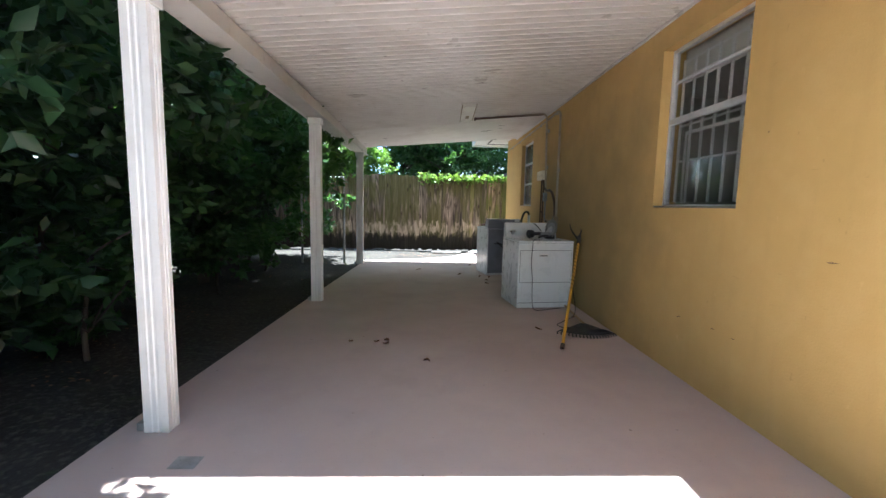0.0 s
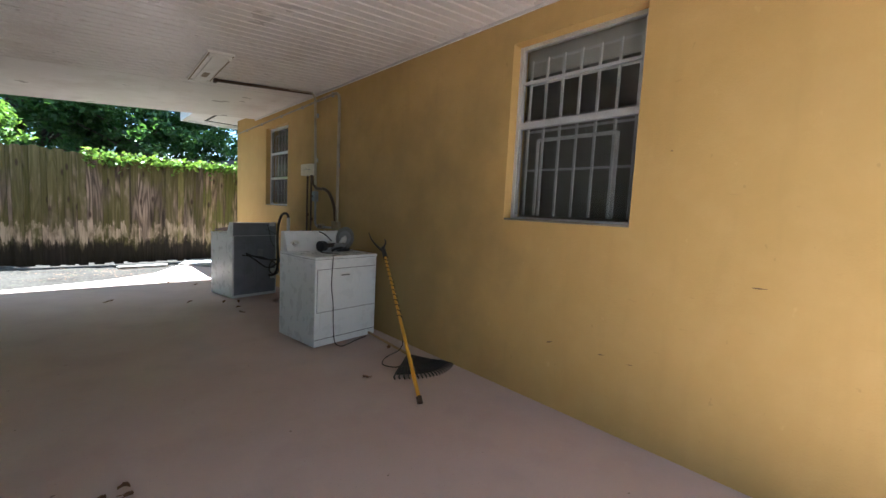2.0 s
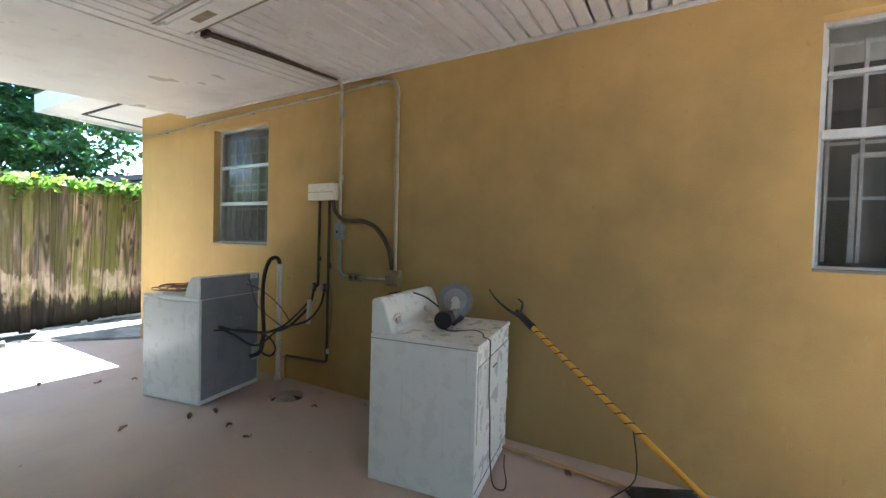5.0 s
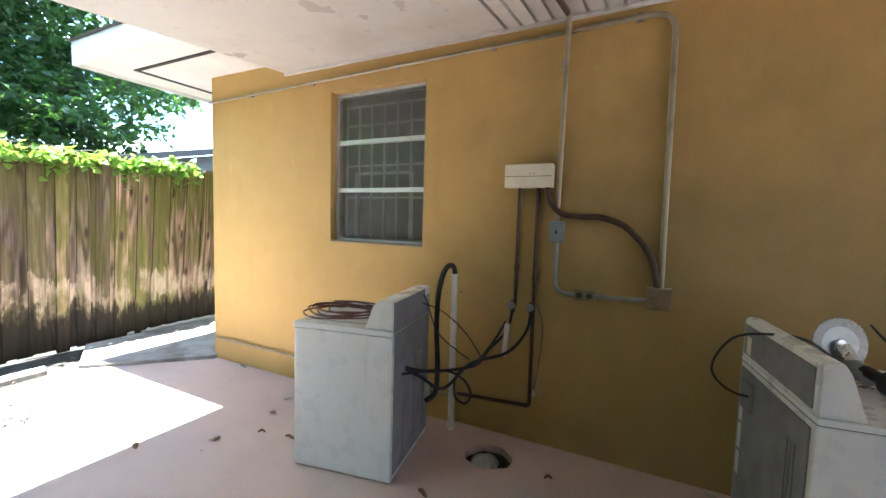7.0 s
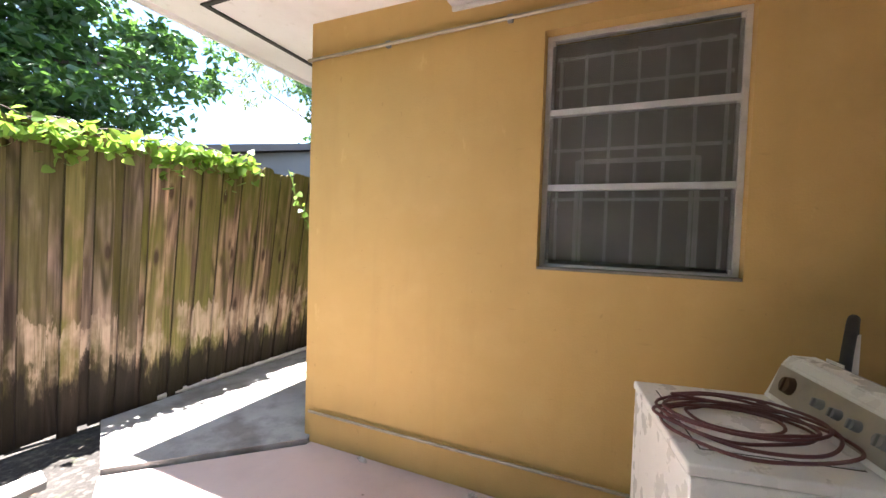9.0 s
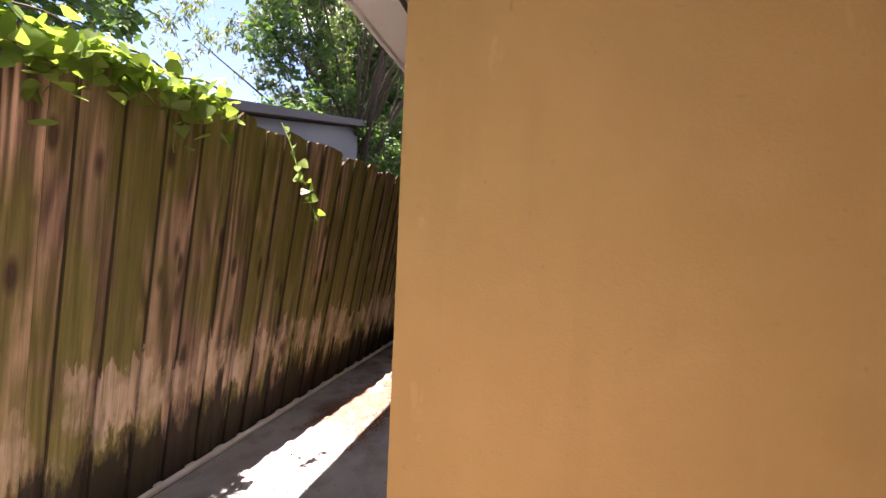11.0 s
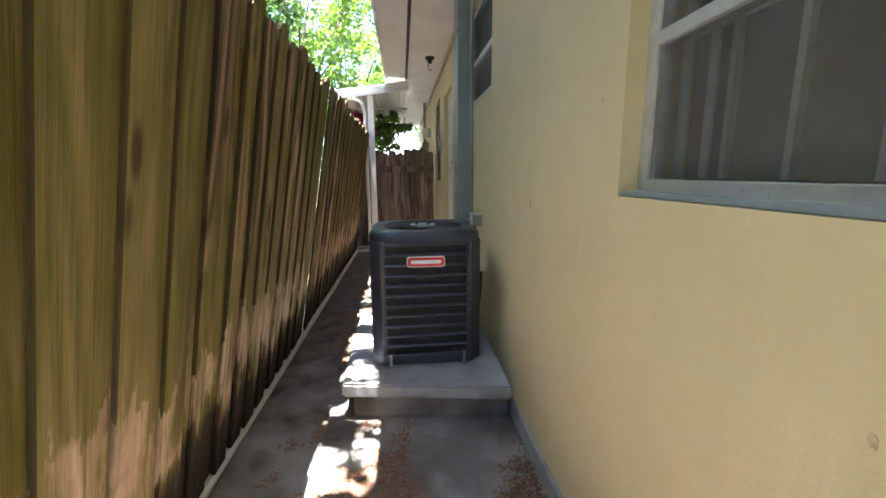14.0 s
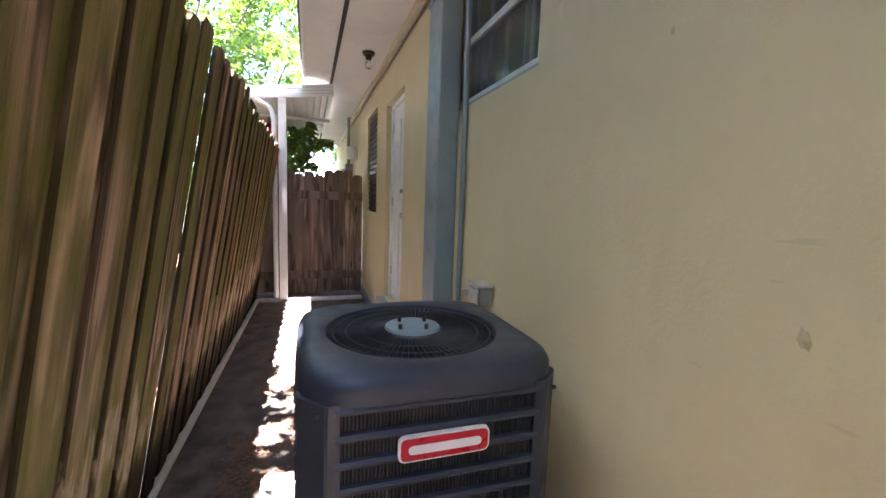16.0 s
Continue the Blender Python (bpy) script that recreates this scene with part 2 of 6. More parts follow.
def enamel():
    """White appliance enamel: faint yellowing, runs of dirt, fine scratches and rust specks."""
    k = Mat("white_enamel", 0.28)
    c = k.mix(k.ramp(k.noise(1.3, 3), (0.3, 0.0), (0.8, 0.16)), (0.72, 0.735, 0.73), (0.60, 0.57, 0.48))
    runs = k.ramp(k.noise(26, 5, (1, 1, 0.035), 0.7), (0.62, 0.0), (0.74, 0.35))
    c = k.mix(runs, c, (0.36, 0.33, 0.27))
    c = k.mix(k.ramp(k.noise(70, 2), (0.77, 0.0), (0.80, 0.6)), c, (0.24, 0.18, 0.13))
    # plain grime on the enamel, in patches
    grime_shade = k.math("MULTIPLY", k.ramp(k.noise(6, 7, (1, 1, 0.5)), (0.54, 0.0), (0.76, 0.28)), k.ramp(k.noise(1.7, 4), (0.48, 0.0), (0.75, 1.0)))
    c = k.mix(grime_shade, c, (0.38, 0.34, 0.28))
    k.color(c).roughness(k.ramp(k.noise(9, 4), (0.3, 0.2), (0.7, 0.42)))
    k.bump(k.noise(60, 3), 0.04, 0.003)
    return k.m


M_CEIL = paint("white_pan_ceiling", (0.60, 0.58, 0.55), 0.36, 0, (0.36, 0.31, 0.26), 0.45, 1.3)
M_WHITE = paint("white_alloy", (0.78, 0.78, 0.77), 0.38, 0, (0.5, 0.47, 0.42), 0.35, 5)
M_SOFFIT = paint("white_soffit", (0.80, 0.79, 0.77), 0.6, 0, (0.5, 0.46, 0.4), 0.35, 1.6)
M_ALU = paint("mill_aluminium", (0.62, 0.63, 0.64), 0.38, 0.6, (0.3, 0.29, 0.28), 0.4, 9)
M_ENAMEL = enamel()
M_BISQUE = paint("off_white_plastic", (0.70, 0.69, 0.64), 0.42, 0, (0.40, 0.36, 0.28), 0.35, 5)
M_GALV = paint("galvanised_steel", (0.30, 0.31, 0.31), 0.5, 0.55, (0.14, 0.14, 0.13), 0.5, 7)
M_BLACK = paint("black_plastic", (0.018, 0.018, 0.02), 0.5, 0, (0.07, 0.06, 0.05), 0.3, 8)
M_RUBBER = paint("black_rubber", (0.02, 0.019, 0.02), 0.7, 0, (0.06, 0.055, 0.05), 0.35, 10)
M_CONDUIT = paint("painted_conduit", (0.36, 0.315, 0.235), 0.42, 0.35, (0.17, 0.125, 0.07), 0.5, 8)
M_PIPE = paint("brown_pipe", (0.075, 0.045, 0.028), 0.5, 0.3, (0.02, 0.014, 0.01), 0.5, 9)
M_JBOX = paint("rusty_brown_box", (0.24, 0.19, 0.115), 0.6, 0.2, (0.10, 0.06, 0.03), 0.6, 14)
M_CABLE = paint("grimy_cable", (0.34, 0.29, 0.17), 0.7, 0, (0.2, 0.16, 0.09), 0.4, 10)
M_PVC = paint("white_pvc", (0.66, 0.64, 0.58), 0.45, 0, (0.33, 0.28, 0.2), 0.45, 6)
M_IVORY = paint("ivory_box", (0.72, 0.66, 0.52), 0.5, 0, (0.4, 0.32, 0.2), 0.3, 8)
M_STEEL = paint("steel", (0.6, 0.6, 0.6), 0.3, 0.95, (0.3, 0.22, 0.16), 0.35, 8)
M_YELLOW = paint("yellow_fibreglass", (0.70, 0.36, 0.03), 0.4, 0, (0.35, 0.18, 0.03), 0.35, 6)
M_HANDLE = paint("ash_handle", (0.42, 0.28, 0.14), 0.6, 0, (0.22, 0.13, 0.06), 0.4, 8)
M_CORD = paint("maroon_cord", (0.10, 0.028, 0.03), 0.5, 0, (0.05, 0.02, 0.02), 0.3, 9)
M_BLADE = paint("worn_saw_blade", (0.22, 0.22, 0.215), 0.55, 0.5, (0.14, 0.09, 0.06), 0.5, 24)
M_ACGREY = paint("charcoal_powder_coat", (0.031, 0.039, 0.053), 0.45, 0.1, (0.10, 0.10, 0.10), 0.3, 6)
M_COIL = paint("condenser_fins", (0.012, 0.013, 0.015), 0.6, 0.2, (0.05, 0.05, 0.05), 0.3, 12)
M_FIN = paint("dusty_guard_fins", (0.030, 0.035, 0.044), 0.5, 0.2, (0.16, 0.15, 0.14), 0.5, 9)
M_RED = paint("red_badge", (0.55, 0.02, 0.035), 0.3, 0, (0.4, 0.02, 0.03), 0.2, 9)
M_BADGE = paint("badge_white", (0.8, 0.8, 0.8), 0.35, 0, (0.6, 0.5, 0.5), 0.15, 9)
M_BACK = paint("grey_back_panel", (0.23, 0.24, 0.26), 0.48, 0.15, (0.09, 0.09, 0.09), 0.4, 4)
M_SPOUT = paint("blue_grey_metal", (0.24, 0.30, 0.33), 0.42, 0.2, (0.14, 0.16, 0.17), 0.45, 4)
M_SILL = paint("grimy_sill", (0.20, 0.185, 0.15), 0.7, 0, (0.07, 0.06, 0.045), 0.6, 9)
M_PANELTAN = paint("tan_console_panel", (0.36, 0.33, 0.29), 0.4, 0.2, (0.2, 0.18, 0.15), 0.3, 8)
M_DARK = paint("dark_trim", (0.03, 0.028, 0.026), 0.6, 0, (0.07, 0.06, 0.05), 0.4, 8)
M_DOOR = paint("white_door_paint", (0.78, 0.80, 0.82), 0.4, 0, (0.55, 0.52, 0.46), 0.25, 2)
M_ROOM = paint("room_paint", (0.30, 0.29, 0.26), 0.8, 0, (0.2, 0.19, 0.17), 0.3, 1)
M_SHINGLE = paint("roof_felt", (0.09, 0.09, 0.09), 0.9, 0, (0.1, 0.1, 0.1), 0.5, 3)
M_NBR = paint("pale_neighbour_wall", (0.14, 0.16, 0.17), 0.7, 0, (0.24, 0.26, 0.26), 0.35, 1)
M_BARK = paint("bark", (0.06, 0.047, 0.036), 0.9, 0, (0.035, 0.028, 0.022), 0.8, 9)
M_ROCK = paint("rock", (0.38, 0.36, 0.33), 0.9, 0, (0.2, 0.18, 0.16), 0.6, 14)
M_LEAFDRY = paint("dry_leaf", (0.17, 0.085, 0.04), 0.8, 0, (0.08, 0.04, 0.02), 0.5, 20)
M_LITTER = paint("orange_litter", (0.23, 0.125, 0.075), 0.9, 0, (0.13, 0.065, 0.035), 0.6, 30)
M_PINKF = paint("magenta_bract", (0.75, 0.03, 0.22), 0.6, 0, (0.55, 0.02, 0.2), 0.4, 20)
M_LABEL = paint("paper_label", (0.72, 0.71, 0.68), 0.6, 0, (0.4, 0.38, 0.35), 0.3, 20)


def glass():
    k = Mat("window_glass", 0.02)
    k.b.inputs["Transmission Weight"].default_value = 1.0
    k.b.inputs["IOR"].default_value = 1.45
    k.color(k.ramp(k.noise(3, 4), (0.3, (0.90, 0.93, 0.92)), (0.7, (0.96, 0.97, 0.96))))
    return k.m


def screen_mesh(name, lo, hi):
    k = Mat(name, 0.8, spec=0.2)
    k.color(k.ramp(k.noise(4, 5), (0.3, (0.115, 0.118, 0.11)), (0.7, (0.165, 0.165, 0.15))))
    k.set(k.b.inputs["Alpha"], k.ramp(k.noise(2.5, 4), (0.3, lo), (0.7, hi)))
    return k.m


M_GLASS = glass()
M_SCREEN = screen_mesh("insect_screen", 0.22, 0.34)
M_SCREEN_THIN = screen_mesh("thin_insect_screen", 0.10, 0.18)


def foliage(name, a, b, c, through=0.4, glow=(0.27, 0.42, 0.04), share=0.65):
    k = Mat(name, 0.42, spec=0.4)
    rnd = k.node("ShaderNodeNewGeometry").outputs["Random Per Island"]
    col = k.ramp(rnd, (0.0, a), (0.55, b), (1.0, c))
    col = k.mix(k.ramp(k.noise(0.9, 4), (0.35, 0.0), (0.7, 0.55)), col, a)
    k.color(col)
    tr = k.node("ShaderNodeBsdfTranslucent", Color=k.mix(share, col, glow))
    mx = k.node("ShaderNodeMixShader", Fac=through)
    out = k.t.nodes["Material Output"]
    k.t.links.new(k.b.outputs[0], mx.inputs[1])
    k.t.links.new(tr.outputs[0], mx.inputs[2])
    k.t.links.new(mx.outputs[0], out.inputs["Surface"])
    return k.m


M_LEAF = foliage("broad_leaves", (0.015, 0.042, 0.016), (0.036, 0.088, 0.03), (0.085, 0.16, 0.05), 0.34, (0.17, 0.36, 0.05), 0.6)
# darker copy of the broad leaves, with their shade in the colour
M_LEAF_SHADE = foliage("shaded_leaves", (0.010, 0.030, 0.014), (0.024, 0.062, 0.027), (0.05, 0.10, 0.04), 0.14)
M_VINE = foliage("vine_leaves", (0.09, 0.16, 0.03), (0.16, 0.27, 0.05), (0.30, 0.40, 0.09), 0.45)
M_MOSS = foliage("grey_green_moss", (0.07, 0.085, 0.06), (0.11, 0.13, 0.09), (0.17, 0.19, 0.13), 0.3)
M_BRIGHT = foliage("bright_leaves", (0.045, 0.10, 0.018), (0.085, 0.165, 0.03), (0.16, 0.26, 0.05), 0.4, (0.22, 0.38, 0.04))


# ---------------------------------------------------------------- mesh helpers
def part(name, bm, material, parent=None, label="", smooth=False):
    """Links a bmesh as one mesh object, under a thing or under a part."""
    me = bpy.data.meshes.new(name)
    bmesh.ops.recalc_face_normals(bm, faces=bm.faces[:])
    bm.to_mesh(me)
    bm.free()
    me.materials.append(material)
    if smooth:
        for f in me.polygons:
            f.use_smooth = True
        me.set_sharp_from_angle(angle=radians(38))
    ob = new(name, me)
    if parent:
        ob.parent = parent
    if label:
        ob["label"] = label
    return ob


def thing(name, m, label, category, group=""):
    e = new(name)
    e.empty_display_size = 0.1
    e.matrix_world = m
    return tagged(e, label, category, group)


def setting(ob, label, category=""):
    return tagged(ob, label, category, kind="structure")


def box(lo, hi, bevel=0.0, bm=None, seg=2):
    bm2 = bmesh.new()
    c = [(a + b) / 2 for a, b in zip(lo, hi)]
    s = [abs(b - a) for a, b in zip(lo, hi)]
    bmesh.ops.create_cube(bm2, size=1, matrix=Matrix.Translation(c) @ Matrix.Diagonal((*s, 1)))
    if bevel:
        bmesh.ops.bevel(bm2, geom=bm2.edges[:], offset=bevel, segments=seg, affect="EDGES", profile=0.6)
    if bm is None:
        return bm2
    join(bm, bm2)
    return bm


def join(bm, other, m=None):
    me = bpy.data.meshes.new("tmp")
    if m is not None:
        bmesh.ops.transform(other, matrix=m, verts=other.verts[:])
    other.to_mesh(me)
    other.free()
    bm.from_mesh(me)
    bpy.data.meshes.remove(me)


def cyl(p, q, r, r2=None, seg=16, bm=None, caps=True):
    """A round bar from p to q."""
    p, q = Vector(p), Vector(q)
    bm2 = bmesh.new()
    bmesh.ops.create_cone(bm2, cap_ends=caps, segments=seg, radius1=r, radius2=r if r2 is None else r2, depth=(q - p).length)
    m = Matrix.Translation((p + q) / 2) @ (q - p).to_track_quat("Z", "Y").to_matrix().to_4x4()
    bmesh.ops.transform(bm2, matrix=m, verts=bm2.verts[:])
    if bm is None:
        return bm2
    join(bm, bm2)
    return bm


def smooth_line(pts, steps=6):
    pts = [Vector(p) for p in pts]
    out = []
    for i in range(len(pts) - 1):
        a, b, c, d = pts[max(i - 1, 0)], pts[i], pts[i + 1], pts[min(i + 2, len(pts) - 1)]
        for s in range(steps):
            u = s / steps
            out.append(0.5 * ((2 * b) + (c - a) * u + (2 * a - 5 * b + 4 * c - d) * u * u + (3 * b - a - 3 * c + d) * u ** 3))
    return out + [pts[-1]]


def tube(pts, r, seg=8, bm=None, curved=True, r_end=None):
    """A bent bar along the points."""
    line = smooth_line(pts) if curved else [Vector(p) for p in pts]
    bm = bm or bmesh.new()
    rings, up = [], Vector((0.13, 0.27, 0.95))
    n = len(line)
    for i, p in enumerate(line):
        d = (line[min(i + 1, n - 1)] - line[max(i - 1, 0)]).normalized()
        a = d.cross(up)
        if a.length < 0.1:
            a = d.cross(Vector((1, 0, 0)))
        a.normalize()
        b = d.cross(a)
        up = a.cross(d)
        rr = r if r_end is None else r + (r_end - r) * i / (n - 1)
        rings.append([bm.verts.new(p + rr * (math.cos(t) * a + math.sin(t) * b)) for t in (2 * math.pi * k / seg for k in range(seg))])
    for u, v in zip(rings, rings[1:]):
        for k in range(seg):
            bm.faces.new((u[k], u[(k + 1) % seg], v[(k + 1) % seg], v[k]))
    bm.faces.new(rings[0][::-1])
    bm.faces.new(rings[-1])
    return bm


def prism(outline, z0, z1, bevel=0.0):
    bm = bmesh.new()
    f = bm.faces.new([bm.verts.new((x, y, z0)) for x, y in outline])
    top = bmesh.ops.extrude_face_region(bm, geom=[f])
    bmesh.ops.translate(bm, vec=(0, 0, z1 - z0), verts=[v for v in top["geom"] if isinstance(v, bmesh.types.BMVert)])
    if bevel:
        bmesh.ops.bevel(bm, geom=bm.edges[:], offset=bevel, segments=2, affect="EDGES")
    return bm


def wall_mesh(axis, face, back, a0, a1, z0, z1, holes):
    """A wall with real openings: its outer face at `face`, along x or y. holes: (a0, a1, z0, z1)."""
    cuts_a = sorted({a0, a1, *(v for h in holes for v in h[:2])})
    cuts_z = sorted({z0, z1, *(v for h in holes for v in h[2:])})
    bm, seen = bmesh.new(), {}

    def vert(a, z, d):
        key = (round(a, 4), round(z, 4), d)
        if key not in seen:
            seen[key] = bm.verts.new((d, a, z) if axis == "x" else (a, d, z))
        return seen[key]

    def solid(i, j):
        if not (0 <= i < len(cuts_a) - 1 and 0 <= j < len(cuts_z) - 1):
            return False
        a, z = (cuts_a[i] + cuts_a[i + 1]) / 2, (cuts_z[j] + cuts_z[j + 1]) / 2
        return not any(h[0] < a < h[1] and h[2] < z < h[3] for h in holes)

    for i in range(len(cuts_a) - 1):
        for j in range(len(cuts_z) - 1):
            if not solid(i, j):
                continue
            l, r, b, t = cuts_a[i], cuts_a[i + 1], cuts_z[j], cuts_z[j + 1]
            for d in (face, back):
                bm.faces.new([vert(l, b, d), vert(r, b, d), vert(r, t, d), vert(l, t, d)])
            for di, dj, e in ((-1, 0, ((l, b), (l, t))), (1, 0, ((r, b), (r, t))), (0, -1, ((l, b), (r, b))), (0, 1, ((l, t), (r, t)))):
                if not solid(i + di, j + dj):
                    (p, q) = e
                    bm.faces.new([vert(*p, face), vert(*q, face), vert(*q, back), vert(*p, back)])
    return bm


def leaves_mesh(name, centres, sizes, material, parent=None, droop=0.3, rng=None, aspect=0.5, fine=False):
    """Many small folded leaves in one mesh."""
    rng = rng or np.random.default_rng(1)
    c = np.asarray(centres, dtype=np.float64)
    n = len(c)
    d = rng.normal(size=(n, 3))
    d[:, 2] = d[:, 2] * 0.6 - droop
    d /= np.linalg.norm(d, axis=1)[:, None]
    u = rng.normal(size=(n, 3))
    u[:, 2] += 1.0
    s = np.cross(d, u)
    s /= np.linalg.norm(s, axis=1)[:, None] + 1e-9
    up = np.cross(s, d)
    L = np.asarray(sizes)[:, None] * rng.uniform(0.7, 1.3, (n, 1))
    if fine:
        # rounded heart-shaped leaves: midrib points and two rows of edge points
        rows = ((0.02, 0.30, 0.03), (0.16, 0.52, 0.07), (0.42, 0.50, 0.09), (0.72, 0.27, 0.05))
        v = np.empty((n, 10, 3))
        v[:, 0], v[:, 9] = c + d * L * 0.08, c + d * L
        for i, (u, wd, lift) in enumerate(rows):
            q = c + d * L * u
            v[:, 1 + i] = q + s * L * aspect * wd + up * L * lift
            v[:, 5 + i] = q - s * L * aspect * wd + up * L * lift
        tris = [(0, 1, 2), (0, 2, 3), (0, 3, 4), (0, 4, 9), (0, 6, 5), (0, 7, 6), (0, 8, 7), (0, 9, 8)]
    else:
        mid = c + d * L * 0.42
        v = np.empty((n, 4, 3))
        v[:, 0], v[:, 2] = c, c + d * L
        v[:, 1] = mid + s * L * aspect * 0.5 + up * L * 0.1
        v[:, 3] = mid - s * L * aspect * 0.5 + up * L * 0.1
        tris = [(0, 1, 2), (0, 2, 3)]
    k, m = v.shape[1], len(tris)
    me = bpy.data.meshes.new(name)
    me.vertices.add(n * k)
    me.vertices.foreach_set("co", v.reshape(-1))
    base = np.arange(n)[:, None] * k
    tri = np.concatenate([base + np.array(f) for f in tris], axis=1).reshape(-1)
    me.loops.add(n * m * 3)
    me.loops.foreach_set("vertex_index", tri.astype(np.int32))
    me.polygons.add(n * m)
    me.polygons.foreach_set("loop_start", np.arange(n * m, dtype=np.int32) * 3)
    me.update(calc_edges=True)
    me.materials.append(material)
    ob = new(name, me)
    if parent:
        ob.parent = parent
    return ob


def clump_points(clumps, n, rng, hollow=0.45):
    """Leaf places in uneven clumps: (x, y, z, rx, ry, rz) each, broken into twigs."""
    out = []
    vol = np.array([c[3] * c[4] * c[5] for c in clumps]) ** 0.7
    for c, k in zip(clumps, (vol / vol.sum() * n).astype(int)):
        twigs = max(6, k // 26)
        t = rng.normal(size=(twigs, 3))
        t /= np.linalg.norm(t, axis=1)[:, None]
        t *= (hollow + (1 - hollow) * rng.random((twigs, 1)) ** 0.6)
        pick = t[rng.integers(0, twigs, k)] + rng.normal(size=(k, 3)) * 0.11
        out.append(pick * np.array(c[3:6]) + np.array(c[:3]))
    return np.concatenate(out)


# ---------------------------------------------------------------- setting: ground and slabs
WX, WY = 1.976, 10.54
EAVE_W, EAVE_N, EAVE_Z = 1.17, 11.36, 2.97

bm = bmesh.new()
bmesh.ops.create_grid(bm, x_segments=60, y_segments=60, size=60, matrix=Matrix.Translation((2, 6, -0.05)))
for v in bm.verts:
    v.co.z += 0.02 * noise.noise(v.co * 0.7) if abs(v.co.x) < 40 else 0
setting(part("ground", bm, M_DIRT), "dark leaf-strewn dirt yard under the trees", "ground")


def slab_with_hole():
    outline = [(-2.1, -14), (WX, -14), (WX, 10.46), (1.90, 10.46), (1.05, 11.28), (0.82, 10.9), (0.55, 10.4), (-0.2, 9.95), (-1.50, 9.55), (-1.69, 5.6), (-1.80, 2.4)]
    bm = bmesh.new()
    ring = [bm.verts.new((x, y, 0)) for x, y in outline]
    edges = [bm.edges.new((ring[i], ring[(i + 1) % len(ring)])) for i in range(len(ring))]
    rnd = random.Random(4)
    hole = []
    for k in range(22):
        t = 2 * math.pi * k / 22
        r = 0.148 + rnd.uniform(-0.012, 0.014)
        hole.append(bm.verts.new((1.655 + r * math.cos(t), 7.225 + r * math.sin(t), 0)))
    edges += [bm.edges.new((hole[i], hole[(i + 1) % 22])) for i in range(22)]
    bmesh.ops.triangle_fill(bm, edges=edges, use_beauty=True)
    ext = bmesh.ops.extrude_face_region(bm, geom=bm.faces[:])
    bmesh.ops.translate(bm, vec=(0, 0, -0.12), verts=[v for v in ext["geom"] if isinstance(v, bmesh.types.BMVert)])
    return bm


setting(part("floor", slab_with_hole(), M_PINK), "pink painted concrete carport slab with scuffs", "floor")
alley = prism([(1.93, 10.47), (16, 10.47), (16, 12.02), (1.42, 12.02), (1.07, 11.3)], -0.1, 0.03)
setting(part("pavement", alley, M_CONC), "bare grey concrete side path along the house", "path")
setting(part("pavement", prism([(0.1, 11.42), (0.9, 11.5), (0.94, 11.66), (0.08, 11.6)], -0.06, 0.0, 0.006), M_CONC), "broken grey concrete strip in the dirt", "path")


# ---------------------------------------------------------------- setting: the house
W1 = (2.585, 3.578, 1.345, 2.69)
W2 = (7.952, 8.905, 1.340, 2.648)
W3 = (3.28, 4.225, 1.335, 2.685)
W4 = (5.93, 6.80, 1.955, 2.70)
D1 = (8.13, 8.98, 0.40, 2.44)
W5 = (9.60, 10.42, 1.29, 2.56)
setting(part("wall_west", wall_mesh("x", WX, WX + 0.2, -14, WY - 0.001, -0.1, 2.98, [W1, W2]), M_OCHRE), "ochre yellow stucco house wall, scuffed and stained, with shade painted in", "wall")
setting(part("wall_north", wall_mesh("y", WY, WY - 0.2, WX + 0.003, 17, -0.1, 2.98, [W3, W4, D1, W5]), M_CREAM), "pale cream stucco house wall with faint stains", "wall")
setting(part("wall_south", box((WX, -14.2, -0.1), (17, -14, 2.98)), M_CREAM), "plain cream stucco end wall", "wall")
setting(part("wall_east", box((17, -14.2, -0.1), (17.2, WY, 2.98)), M_CREAM), "plain cream stucco far wall", "wall")
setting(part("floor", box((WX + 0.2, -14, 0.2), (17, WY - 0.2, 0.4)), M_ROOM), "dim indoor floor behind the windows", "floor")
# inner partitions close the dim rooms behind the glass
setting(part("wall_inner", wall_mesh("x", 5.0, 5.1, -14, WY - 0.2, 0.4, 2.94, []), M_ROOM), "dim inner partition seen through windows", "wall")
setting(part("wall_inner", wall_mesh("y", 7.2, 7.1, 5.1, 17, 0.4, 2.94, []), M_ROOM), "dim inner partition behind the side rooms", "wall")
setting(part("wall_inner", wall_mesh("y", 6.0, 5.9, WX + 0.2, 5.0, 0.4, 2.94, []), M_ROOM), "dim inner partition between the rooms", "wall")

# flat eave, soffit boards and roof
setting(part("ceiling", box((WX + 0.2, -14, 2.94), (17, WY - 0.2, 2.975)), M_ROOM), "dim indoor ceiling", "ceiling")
soff = box((EAVE_W, 9.60, EAVE_Z + 0.006), (WX + 0.1, EAVE_N, EAVE_Z + 0.03))
box((WX + 0.1, WY - 0.1, EAVE_Z + 0.006), (17, EAVE_N, EAVE_Z + 0.03), 0, soff)
box((EAVE_W, -14, EAVE_Z + 0.006), (WX + 0.1, 9.60, EAVE_Z + 0.03), 0, soff)
setting(part("soffit", soff, M_SOFFIT), "white painted soffit boards under the eave", "soffit")
strip = box((1.5, 11.02, EAVE_Z - 0.006), (17, 11.055, EAVE_Z + 0.004))
box((1.5, 9.6, EAVE_Z - 0.006), (1.535, 11.02, EAVE_Z + 0.004), 0, strip)
setting(part("trim", strip, M_DARK), "dark vent strip let into the soffit", "trim")
